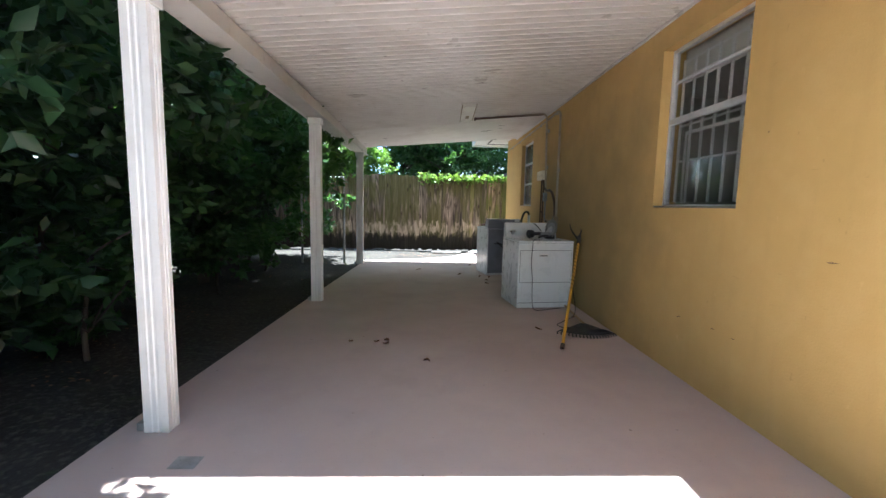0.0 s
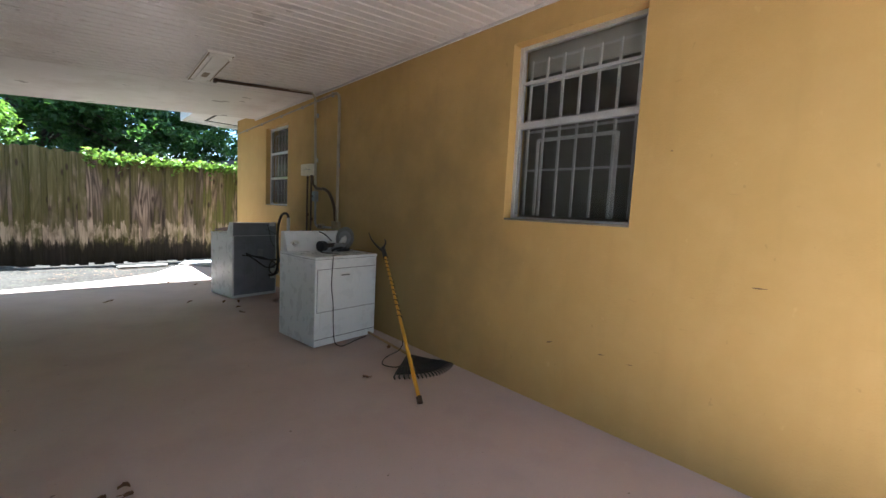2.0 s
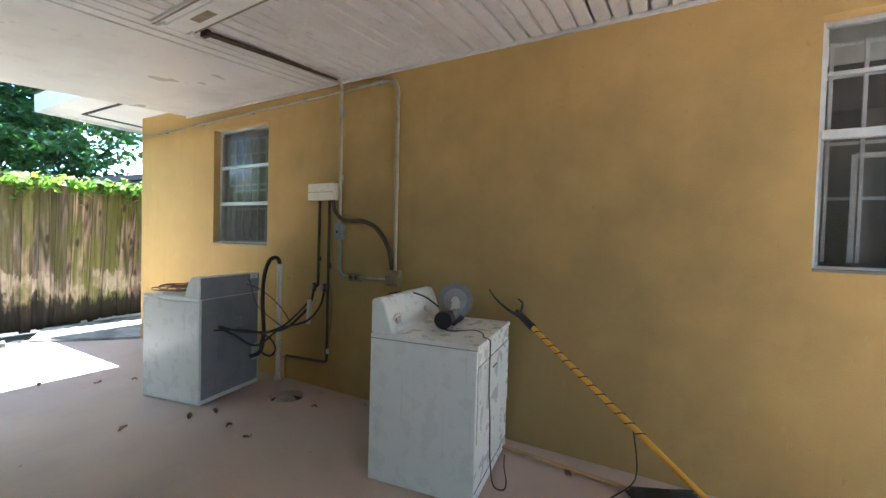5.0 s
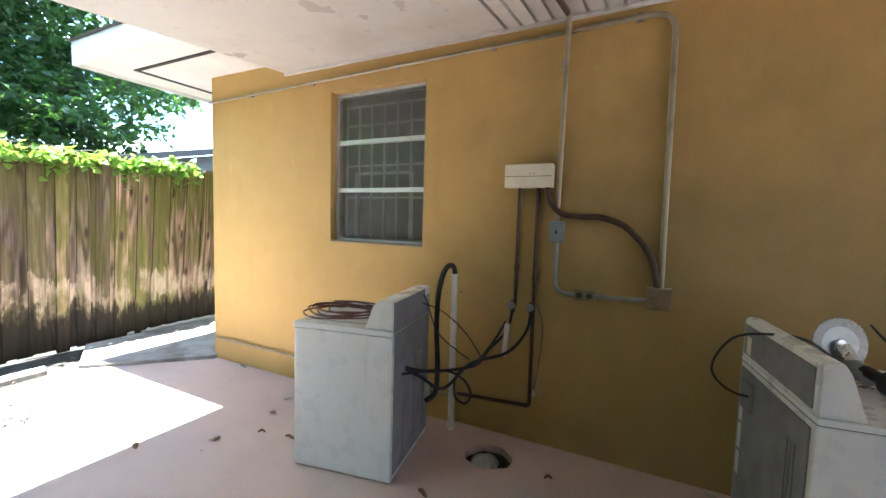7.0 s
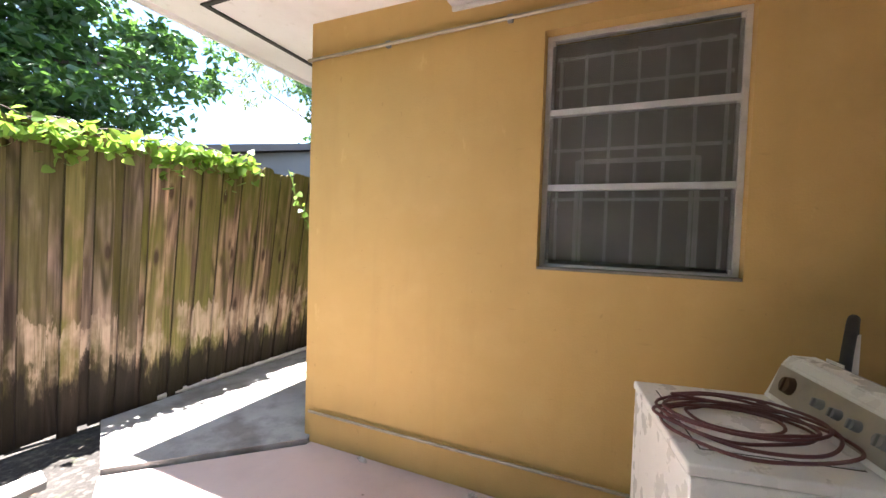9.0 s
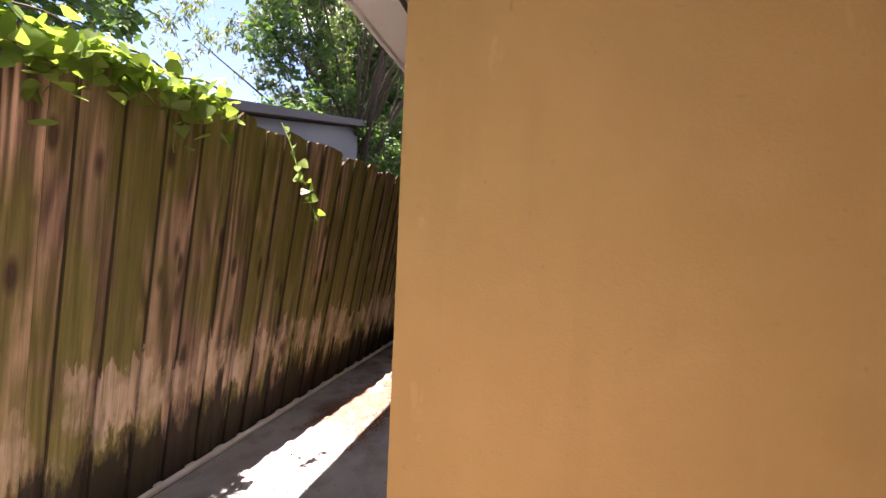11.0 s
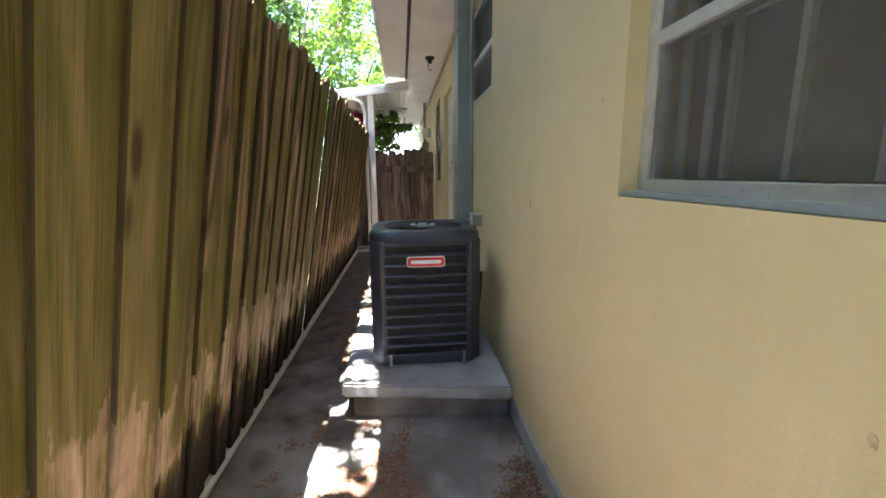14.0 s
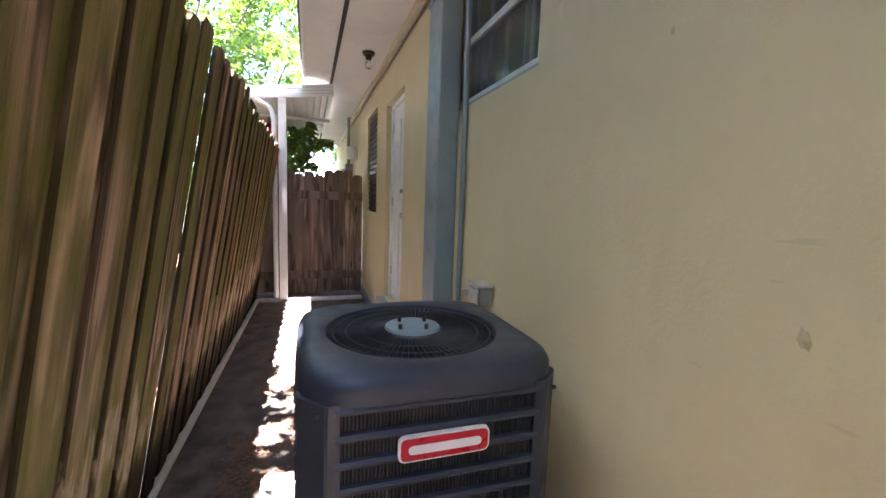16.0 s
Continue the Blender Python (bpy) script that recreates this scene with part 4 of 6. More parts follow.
# ---------------------------------------------------------------- dryer and washer
def console(bm_w, d0, d1, z0, h):
    """The raised control panel: a wedge profile swept over the width, with rounded shoulders."""
    prof = [(d0, z0), (d0 + 0.012, z0 + 0.02), (d0 + 0.06, z0 + h * 0.82), (d0 + 0.085, z0 + h), (d1 - 0.01, z0 + h), (d1, z0 + h - 0.012), (d1, z0)]
    bm = bmesh.new()
    f = bm.faces.new([bm.verts.new((0.004, y, z)) for y, z in prof])
    e = bmesh.ops.extrude_face_region(bm, geom=[f])
    bmesh.ops.translate(bm, vec=(bm_w - 0.008, 0, 0), verts=[v for v in e["geom"] if isinstance(v, bmesh.types.BMVert)])
    bmesh.ops.bevel(bm, geom=bm.edges[:], offset=0.006, segments=2, affect="EDGES")
    return bm


def knob(x, y, z, r, tilt, mat, parent, label=""):
    k = cyl((0, 0, 0), (0, 0, 0.022), r, r * 0.85, 20)
    box((-0.004, -r * 0.8, 0.022), (0.004, r * 0.8, 0.03), 0.002, k)
    o = part("knob", k, mat, parent, label)
    o.matrix_local = pose(x, y, z, 90 - tilt)
    return o


def dryer():
    w, d, h = 0.752, 0.668, 0.893
    t = thing("clothes_dryer", pose(1.13, 5.122, 0, 0, 0, 7.2), "white enamel clothes dryer, dusty, against the wall", "dryer")
    part("cabinet", box((0, 0, 0.008), (w, d, h - 0.03), 0.008, seg=3), M_ENAMEL, t)
    part("top", box((-0.004, -0.008, h - 0.027), (w + 0.004, d, h), 0.009, seg=3), M_ENAMEL, t)
    part("console", console(w, d - 0.15, d, h + 0.001, 0.205), M_ENAMEL, t)
    part("top_gap", box((0.004, 0.003, h - 0.0305), (w - 0.004, d - 0.004, h - 0.0265)), M_DARK, t)
    # door panel with a recessed outline and handle
    part("door_gap", box((0.022, -0.0015, 0.345), (w - 0.022, 0.004, 0.770), 0.0), M_DARK, t)
    dr = part("door", box((0.026, -0.010, 0.350), (w - 0.026, 0.003, 0.766), 0.006), M_ENAMEL, t)
    part("handle", box((0.28, -0.0125, 0.69), (0.40, -0.0102, 0.722), 0.001), M_BISQUE, dr, "recessed white handle")
    part("handle_slot", box((0.29, -0.0135, 0.694), (0.39, -0.0127, 0.705)), M_DARK, dr)
    part("toe_line", box((0.004, -0.002, 0.076), (w - 0.004, 0.002, 0.081)), M_DARK, t)
    knob(0.10, d - 0.112, h + 0.075, 0.034, 20, M_STEEL, t, "chrome timer dial")
    part("dial_ring", cyl((0.10, d - 0.122, h + 0.071), (0.10, d - 0.110, h + 0.076), 0.048, seg=24), M_BISQUE, t)
    knob(0.52, d - 0.112, h + 0.075, 0.022, 20, M_BISQUE, t)
    part("back_panel", box((0.03, d + 0.001, 0.06), (w - 0.03, d + 0.008, h - 0.05), 0.004), M_BACK, t, "grey metal back panel")
    part("console_back", box((0.03, d + 0.001, h + 0.02), (w - 0.03, d + 0.006, h + 0.175), 0.003), M_BACK, t, "grey metal console back")
    for x0 in (0.11, 0.14, 0.17):
        part("rib", box((x0, d + 0.0085, 0.10), (x0 + 0.012, d + 0.014, h - 0.16), 0.003), M_BACK, t)
    for z0, z1 in ((0.42, 0.55), (0.57, 0.70), (0.28, 0.40)):
        part("paper_label", box((w - 0.09, d + 0.0085, z0), (w - 0.05, d + 0.0095, z1)), M_LABEL, t, "torn white paper label")
    part("terminal_cover", box((w - 0.22, d + 0.0085, 0.66), (w - 0.10, d + 0.03, 0.80), 0.006), M_BACK, t)
    part("tape", box((w - 0.13, d + 0.0065, h + 0.03), (w - 0.08, d + 0.0078, h + 0.12)), M_IVORY, t, "yellowed tape")
    for x in (0.06, w - 0.06):
        for y in (0.06, d - 0.06):
            part("foot", cyl((x, y, 0), (x, y, 0.02), 0.02, seg=12), M_BLACK, t)


def washer():
    w, d, h = 0.66, 0.655, 0.915
    t = thing("washing_machine", pose(1.619, 8.392, 0, 0, 0, 190.5), "white top-loading washing machine with a grey back", "washing machine")
    part("cabinet", box((0, 0, 0.008), (w, d, h - 0.036), 0.010, seg=3), M_ENAMEL, t)
    part("top", box((-0.003, -0.006, h - 0.033), (w + 0.003, d, h), 0.010, seg=3), M_ENAMEL, t)
    part("lid", box((0.10, 0.06, h + 0.0005), (w - 0.10, d - 0.20, h + 0.008), 0.003), M_ENAMEL, t)
    part("console", console(w, d - 0.185, d, h + 0.001, 0.17), M_ENAMEL, t)
    part("fascia_panel", box((0.03, -0.001, -0.06), (w - 0.03, 0.001, 0.06), 0.0005), M_PANELTAN, t).matrix_local = pose(0, d - 0.157, h + 0.078, -18)
    for x, r in ((0.13, 0.034), (0.30, 0.018), (0.38, 0.018), (0.46, 0.018), (0.56, 0.022)):
        knob(x, d - 0.157, h + 0.082, r, 18, M_PIPE if r > 0.03 else M_BACK, t, "dark control knob")
    part("back_panel", box((0.02, d + 0.001, 0.05), (w - 0.02, d + 0.007, h - 0.02), 0.003), M_BACK, t, "grey metal back panel")
    part("console_back", box((0.008, d + 0.001, h - 0.015), (w - 0.008, d + 0.006, h + 0.165), 0.003), M_BACK, t, "grey metal console back")
    for x0 in (0.12, 0.30, 0.48):
        part("rib", box((x0, d + 0.0075, 0.12), (x0 + 0.02, d + 0.013, h - 0.12), 0.003), M_BACK, t)
    part("hose_port", box((0.02, d + 0.0075, 0.25), (0.10, d + 0.03, 0.40), 0.006), M_BISQUE, t, "white plastic drain outlet")
    part("inlet_cover", box((0.22, d + 0.0075, 0.60), (0.30, d + 0.02, 0.70), 0.004), M_GALV, t)
    part("peeling_tape", box((0.03, d + 0.0065, h + 0.12), (0.12, d + 0.012, h + 0.175), 0.002), M_LABEL, t, "peeling white tape")
    part("lid_gap", box((0.096, 0.056, h - 0.0005), (w - 0.096, d - 0.196, h + 0.0012)), M_DARK, t)
    part("toe_gap", box((0.01, -0.002, 0.028), (w - 0.01, 0.002, 0.034)), M_DARK, t)
    for x in (0.06, w - 0.06):
        for y in (0.06, d - 0.06):
            part("foot", cyl((x, y, 0), (x, y, 0.02), 0.02, seg=12), M_BLACK, t)


dryer()
washer()

rnd = random.Random(5)
coil = thing("extension_cord", pose(1.235, 8.1, 0.93, 0, 0, 10), "coiled maroon extension cord on the washing machine", "cord")
pts = []
loop_r, loop_x = 1.0, 0.0
for k in range(56):
    a = k * 0.7
    if k % 9 == 0:
        loop_r, loop_x = rnd.uniform(0.5, 1.28), rnd.uniform(-0.05, 0.05)
    pts.append((loop_x + 0.14 * math.cos(a) * loop_r * (1 + rnd.uniform(-0.06, 0.1)), 0.20 * math.sin(a) * loop_r * (1 + rnd.uniform(-0.06, 0.1)), 0.004 + 0.0006 * k + rnd.uniform(0, 0.012)))
part("coil", tube(pts, 0.0052, 6), M_CORD, coil, smooth=True)
part("tail", tube([pts[-1], (0.12, -0.14, 0.03), (0.2, -0.18, 0.012), (0.27, -0.16, 0.008)], 0.0052, 6), M_CORD, coil, smooth=True)


def circular_saw():
    t = thing("circular_saw", pose(1.62, 5.52, 0.888, 0, 0, 0), "black circular saw with a toothed steel blade on the dryer", "power tool")
    bm = bmesh.new()
    n, ring = 40, []
    for k in range(n * 2):
        a, r = math.pi * k / n, 0.117 if k % 2 else 0.128
        ring.append((0.0 + r * math.cos(a), r * math.sin(a)))
    bl = prism(ring, -0.0015, 0.0015)
    bmesh.ops.transform(bl, matrix=Matrix.Translation((0.045, 0.02, 0.15)) @ Vector((-0.9, -0.38, 0.12)).to_track_quat("Z", "Y").to_matrix().to_4x4(), verts=bl.verts[:])
    part("blade", bl, M_BLADE, t, "toothed steel saw blade")
    nrm = Vector((-0.9, -0.38, 0.12)).normalized()
    c0 = Vector((0.045, 0.02, 0.15))
    part("blade_disc", cyl(c0 + nrm * 0.0016, c0 + nrm * 0.003, 0.082, seg=28), M_GALV, t, "dull grey centre of the blade")
    part("flange", cyl(c0 + nrm * 0.003, c0 + nrm * 0.010, 0.026, 0.022, 18), M_STEEL, t)
    part("arbor", cyl((0.035, 0.015, 0.14), (-0.01, -0.01, 0.085), 0.032, 0.03, 18), M_STEEL, t)
    part("motor", cyl((-0.12, -0.03, 0.055), (0.02, 0.0, 0.075), 0.038, 0.036, 20), M_GALV, t, smooth=True)
    part("foot_plate", box((-0.12, -0.06, 0.0), (0.14, 0.08, 0.005), 0.002), M_STEEL, t)
    part("guard", box((-0.04, -0.02, 0.005), (0.09, 0.05, 0.06), 0.012), M_BLACK, t)
    part("handle", tube([(-0.02, -0.06, 0.05), (-0.06, -0.09, 0.055), (-0.12, -0.09, 0.045), (-0.15, -0.06, 0.022)], 0.013, 8), M_BLACK, t, smooth=True)
    dk = cyl((-0.29, -0.07, 0.072), (-0.23, -0.05, 0.075), 0.056, 0.052, 26)
    part("motor_cap", dk, M_BLACK, t, "round black motor end cap")
    part("spindle", cyl((-0.24, -0.05, 0.075), (-0.10, -0.02, 0.08), 0.024, seg=12), M_BLACK, t)


circular_saw()
dc = thing("draped_cable", Matrix.Identity(4), "thin black cord draped over the dryer front", "cord")
part("run", tube([(1.335, 5.50, 0.94), (1.33, 5.42, 0.905), (1.40, 5.36, 0.894), (1.47, 5.30, 0.893), (1.42, 5.22, 0.893), (1.335, 5.175, 0.893), (1.315, 5.128, 0.885), (1.31, 5.122, 0.83), (1.30, 5.118, 0.6), (1.32, 5.115, 0.42), (1.325, 5.11, 0.2), (1.335, 5.09, 0.04), (1.37, 5.04, 0.007), (1.45, 5.05, 0.007), (1.60, 5.12, 0.007), (1.74, 5.17, 0.007)], 0.0042, 6), M_RUBBER, dc, smooth=True)
bc = thing("arched_cable", Matrix.Identity(4), "black cord arching behind the dryer", "cord")
part("run", tube([(1.60, 5.78, 0.74), (1.56, 5.95, 0.76), (1.50, 6.05, 0.88), (1.46, 5.98, 1.05), (1.46, 5.82, 1.09), (1.50, 5.70, 1.07), (1.54, 5.60, 1.0)], 0.006, 6), M_RUBBER, bc, smooth=True)


# ---------------------------------------------------------------- pole pruner and rake
pp = thing("pole_pruner", Matrix.Identity(4), "yellow fibreglass pole pruner with black head leaning on the dryer", "garden tool")
A, B = Vector((1.245, 3.64, 0.012)), Vector((1.905, 5.12, 0.92))
part("pole", cyl(A, B, 0.0155, seg=14), M_YELLOW, pp, smooth=True)
part("end_cap", cyl(A - (B - A).normalized() * 0.008, A + (B - A).normalized() * 0.045, 0.021, seg=14), M_PIPE, pp, "dark rubber end cap")
line = []
for k in range(90):
    u = 0.46 + 0.5 * k / 89
    p = A.lerp(B, u)
    a = k * 0.95
    line.append(p + 0.018 * (math.cos(a) * Vector((0.92, -0.38, 0)) + math.sin(a) * Vector((-0.2, -0.48, 0.85))))
part("rope", tube(line, 0.0035, 5), M_RUBBER, pp, "black rope wound round the pole")
part("head", cyl(B - (B - A).normalized() * 0.10, B + (B - A).normalized() * 0.08, 0.027, 0.02, 12), M_BLACK, pp)
part("saw_blade", tube([B, B + Vector((-0.02, 0.10, 0.05)), B + Vector((-0.04, 0.19, 0.12)), B + Vector((-0.04, 0.25, 0.19))], 0.014, 6, r_end=0.004), M_BLACK, pp, "curved black pruning blade")
part("hook", tube([B + Vector((0, 0.03, 0.02)), B + Vector((0.03, 0.02, 0.10)), B + Vector((0.04, 0.06, 0.13))], 0.011, 6, r_end=0.005), M_BLACK, pp)
part("loose_rope", tube([A.lerp(B, 0.5), (1.62, 4.36, 0.16), (1.54, 4.50, 0.02), (1.44, 4.40, 0.008), (1.50, 4.28, 0.008), (1.66, 4.30, 0.008)], 0.0045, 6), M_RUBBER, pp)

rk = thing("leaf_rake", pose(1.71, 4.33, 0.0), "black plastic leaf rake lying on the slab", "rake")
hb = Vector((0.03, 0.07, 0.03))
part("handle", cyl(hb, (0.10, 1.0, 0.03), 0.012, seg=10), M_HANDLE, rk, "wooden handle")
rim = [(-0.33 + 0.54 * u, -0.165 - 0.165 * math.sin(0.2 + u * 2.38)) for u in (1.0, 0.85, 0.7, 0.55, 0.4, 0.25, 0.1, 0.0)]
part("fan", prism([(0.0, 0.085), (0.06, 0.08)] + rim, 0.018, 0.027, 0.002), M_BLACK, rk)
for k in range(19):
    u = k / 18
    bx, by = -0.2 + 0.34 * u, -0.09 - 0.09 * math.sin(u * 2.6)
    ex, ey = -0.37 + 0.60 * u, -0.19 - 0.19 * math.sin(0.25 + u * 2.3)
    part("tine", tube([(bx, by, 0.026), ((bx + ex) / 2, (by + ey) / 2, 0.03), (ex, ey, 0.022), (ex + 0.004, ey - 0.012, 0.004)], 0.0065, 5, curved=False), M_BLACK, rk)


# ---------------------------------------------------------------- side path: air conditioner and its pad
setting(part("step", prism([(5.29, 11.46), (5.20, 10.575), (6.5, 10.565), (6.5, 11.47)], 0.0, 0.168, 0.012), M_CONC), "rough poured concrete base under the pad", "base")
pad = part("equipment_pad", prism([(5.25, 11.515), (5.115, 10.578), (6.36, 10.575), (6.38, 11.52)], 0.17, 0.252, 0.012), M_PAD)
tagged(pad, "grey concrete equipment pad under the air conditioner", "pad")


def condenser():
    W, D, H, c = 0.662, 0.662, 0.815, 0.06
    t = thing("air_conditioner", pose(5.435, 10.69, 0.262), "charcoal outdoor air conditioner condenser with red badge", "air conditioner")

    def rounded(i, r, n=5):
        out = []
        for cx, cy, a0 in ((D - i - r, W - i - r, 0), (i + r, W - i - r, 90), (i + r, i + r, 180), (D - i - r, i + r, 270)):
            out += [(cx + r * math.cos(radians(a0 + 90 * k / n)), cy + r * math.sin(radians(a0 + 90 * k / n))) for k in range(n + 1)]
        return out

    part("base_pan", prism(rounded(0.0, 0.06, 1), 0.0, 0.05, 0.004), M_ACGREY, t)
    part("coil", prism(rounded(0.04, 0.05), 0.052, H - 0.08), M_COIL, t, "dusty condenser fins")
    # corner posts
    for sx, sy in ((0, 0), (0, 1), (1, 0), (1, 1)):
        pts = [(0.0, 0.066), (0.003, 0.058), (0.058, 0.003), (0.066, 0.0), (0.092, 0.0), (0.092, 0.012), (0.068, 0.012), (0.012, 0.068), (0.012, 0.092), (0.0, 0.092)]
        pts = [(x if not sx else D - x, y if not sy else W - y) for x, y in pts]
        part("corner_post", prism(pts, 0.05, H - 0.06), M_ACGREY, t)
    # louvred panels on the four sides: horizontal slats with upright fins between
    n, z0, z1 = 11, 0.055, H - 0.078
    pitch = (z1 - z0) / n
    for side in range(4):
        m = (Matrix.Identity(4), pose(D, 0, 0, 0, 0, 90), pose(D, W, 0, 0, 0, 180), pose(0, W, 0, 0, 0, 270))[side]
        ln = D if side % 2 == 0 else W
        for k in range(n + 1):
            z = z0 + pitch * k
            bm = bmesh.new()
            prof = [(0.006, z - 0.009), (-0.005, z - 0.006), (-0.006, z + 0.002), (0.000, z + 0.008), (0.012, z + 0.011), (0.012, z - 0.008)]
            f = bm.faces.new([bm.verts.new((0.08, y, zz)) for y, zz in prof])
            e = bmesh.ops.extrude_face_region(bm, geom=[f])
            bmesh.ops.translate(bm, vec=(ln - 0.16, 0, 0), verts=[v for v in e["geom"] if isinstance(v, bmesh.types.BMVert)])
            bmesh.ops.transform(bm, matrix=m, verts=bm.verts[:])
            part("louvre", bm, M_ACGREY, t)
        fins = bmesh.new()
        count = 58
        for k in range(count):
            x = 0.088 + (ln - 0.176) * k / (count - 1)
            box((x - 0.0015, 0.012, z0), (x + 0.0015, 0.020, z1), 0, fins)
        bmesh.ops.transform(fins, matrix=m, verts=fins.verts[:])
        part("fin_grille", fins, M_FIN, t)
    # top cap with a round fan opening
    bm = bmesh.new()
    ring_lo, ring_hi, ring_in, ring_dn = [], [], [], []
    N = 96
    cx, cy, R = D / 2, W / 2, 0.258

    def sq(a, half, r):
        """A rounded square's edge in the direction a."""
        ux, uy = math.cos(a), math.sin(a)
        s = half / (abs(ux) ** 14 + abs(uy) ** 14) ** (1 / 14)
        s = (s ** -16 + ((2 * half - 0.072) / (abs(ux) + abs(uy))) ** -16) ** (-1 / 16)
        return ux * s, uy * s

    levels = [(D / 2 + 0.003, H - 0.072), (D / 2 + 0.006, H - 0.068), (D / 2 + 0.005, H - 0.030), (D / 2 - 0.004, H - 0.012), (D / 2 - 0.022, H - 0.003), (D / 2 - 0.045, H)]
    rings = []
    for half, z in levels:
        rings.append([bm.verts.new((cx + sq(2 * math.pi * k / N, half, 0)[0], cy + sq(2 * math.pi * k / N, half, 0)[1], z)) for k in range(N)])
    for r, z in ((R + 0.02, H), (R, H - 0.004), (R - 0.006, H - 0.03)):
        rings.append([bm.verts.new((cx + r * math.cos(2 * math.pi * k / N), cy + r * math.sin(2 * math.pi * k / N), z)) for k in range(N)])
    for u, v in zip(rings, rings[1:]):
        for k in range(N):
            bm.faces.new((u[k], u[(k + 1) % N], v[(k + 1) % N], v[k]))
    part("top_cap", bm, M_ACGREY, t, smooth=True)
    part("fan_well", cyl((cx, cy, H - 0.30), (cx, cy, H - 0.035), R - 0.008, seg=40, caps=False), M_BLACK, t)
    part("fan_floor", cyl((cx, cy, H - 0.31), (cx, cy, H - 0.30), R - 0.008, seg=40), M_BLACK, t)
    gd = part("fan_guard", tube([(cx + 0.15 * math.cos(2 * math.pi * k / 40), cy + 0.15 * math.sin(2 * math.pi * k / 40), H - 0.0105) for k in range(41)], 0.0022, 5, curved=False), M_ACGREY, t, "round wire fan guard")
    for k in range(84):
        a = 2 * math.pi * k / 84
        p = Vector((cx + 0.085 * math.cos(a), cy + 0.085 * math.sin(a), H - 0.006))
        q = Vector((cx + (R + 0.004) * math.cos(a + 0.10), cy + (R + 0.004) * math.sin(a + 0.10), H - 0.012))
        part("guard_wire", cyl(p, q, 0.0017, seg=5), M_BLACK, gd)
    for r in (0.10, 0.20, 0.238):
        pts = [(cx + r * math.cos(2 * math.pi * k / 40), cy + r * math.sin(2 * math.pi * k / 40), H - 0.0105) for k in range(41)]
        part("guard_ring", tube(pts, 0.0022, 5, curved=False), M_ACGREY, gd)
    hub = part("motor_plate", cyl((cx, cy, H - 0.012), (cx, cy, H + 0.002), 0.088, 0.082, 32), M_SPOUT, t, "grey motor mounting plate", smooth=True)
    for k in range(4):
        a = radians(35 + 90 * k)
        part("bolt", cyl((cx + 0.055 * math.cos(a), cy + 0.055 * math.sin(a), H + 0.002), (cx + 0.055 * math.cos(a), cy + 0.055 * math.sin(a), H + 0.016), 0.006, seg=8), M_BLACK, hub)
    for k in range(3):
        a = radians(20 + 120 * k)
        bl = bmesh.new()
        vs = [bl.verts.new((cx + r * math.cos(a + da), cy + r * math.sin(a + da), H - 0.14 + dz)) for r, da, dz in ((0.05, 0, 0), (0.22, -0.05, 0.02), (0.22, 0.95, -0.05), (0.05, 0.7, -0.03))]
        f = bl.faces.new(vs)
        e = bmesh.ops.extrude_face_region(bl, geom=[f])
        bmesh.ops.translate(bl, vec=(0, 0, 0.004), verts=[v for v in e["geom"] if isinstance(v, bmesh.types.BMVert)])
        part("fan_blade", bl, M_BACK, t)
    # badge: red plate with rounded ends, white rim and a plain white bar
    def plate(y0, y1, za, zb, r, x0, x1):
        out = []
        for ya, zc, a0 in ((y1 - r, zb - r, 0), (y0 + r, zb - r, 90), (y0 + r, za + r, 180), (y1 - r, za + r, 270)):
            out += [(ya + r * math.cos(radians(a0 + 30 * q)), zc + r * math.sin(radians(a0 + 30 * q))) for q in range(4)]
        bm = prism(out, x0, x1)
        bmesh.ops.transform(bm, matrix=Matrix(((0, 0, 1, 0), (1, 0, 0, 0), (0, 1, 0, 0), (0, 0, 0, 1))), verts=bm.verts[:])
        return bm

    y0, y1, za = 0.222, 0.444, 0.607
    part("badge", plate(y0, y1, za, za + 0.062, 0.016, -0.016, -0.006), M_BADGE, t, "red plate with white rim")
    part("plate", plate(y0 + 0.005, y1 - 0.005, za + 0.005, za + 0.057, 0.012, -0.0185, -0.0165), M_RED, t)
    part("badge_bar", plate(y0 + 0.022, y1 - 0.022, za + 0.020, za + 0.041, 0.010, -0.0205, -0.0188), M_BADGE, t, "plain white bar on the badge")
    for y in (0.045, W / 2, W - 0.045):
        part("screw", cyl((-0.006, y, H - 0.075), (-0.0095, y, H - 0.075), 0.006, seg=8), M_DARK, t)
    for y in (0.11, W - 0.11):
        part("hold_down_bracket", box((-0.030, y - 0.008, -0.008), (-0.004, y + 0.008, 0.075), 0.002), M_GALV, t, "rusty steel strap")
    for x in (0.06, D - 0.06):
        for y in (0.06, W - 0.06):
            part("foot", box((x - 0.02, y - 0.02, -0.0095), (x + 0.02, y + 0.02, 0.0), 0.002), M_BLACK, t)
    part("line_set", tube([(D * 0.8, -0.005, 0.15), (D * 0.82, -0.05, 0.13), (D * 0.9, -0.09, 0.16), (D * 1.0, -0.115, 0.24), (D * 1.02, -0.125, 0.4)], 0.013, 8), M_RUBBER, t, "black insulated line", smooth=True)


condenser()
ds = thing("downspout", pose(6.85, WY, 0), "blue-grey metal column casing on the house wall", "downspout")
part("casing", box((-0.12, 0.004, 0.02), (0.12, 0.12, 2.965), 0.008), M_SPOUT, ds)
part("lip", box((-0.13, 0.003, 2.55), (0.13, 0.13, 2.58), 0.004), M_SPOUT, ds)
cn = thing("conduit", Matrix.Identity(4), "grey conduit beside the column and along the eave", "pipe")
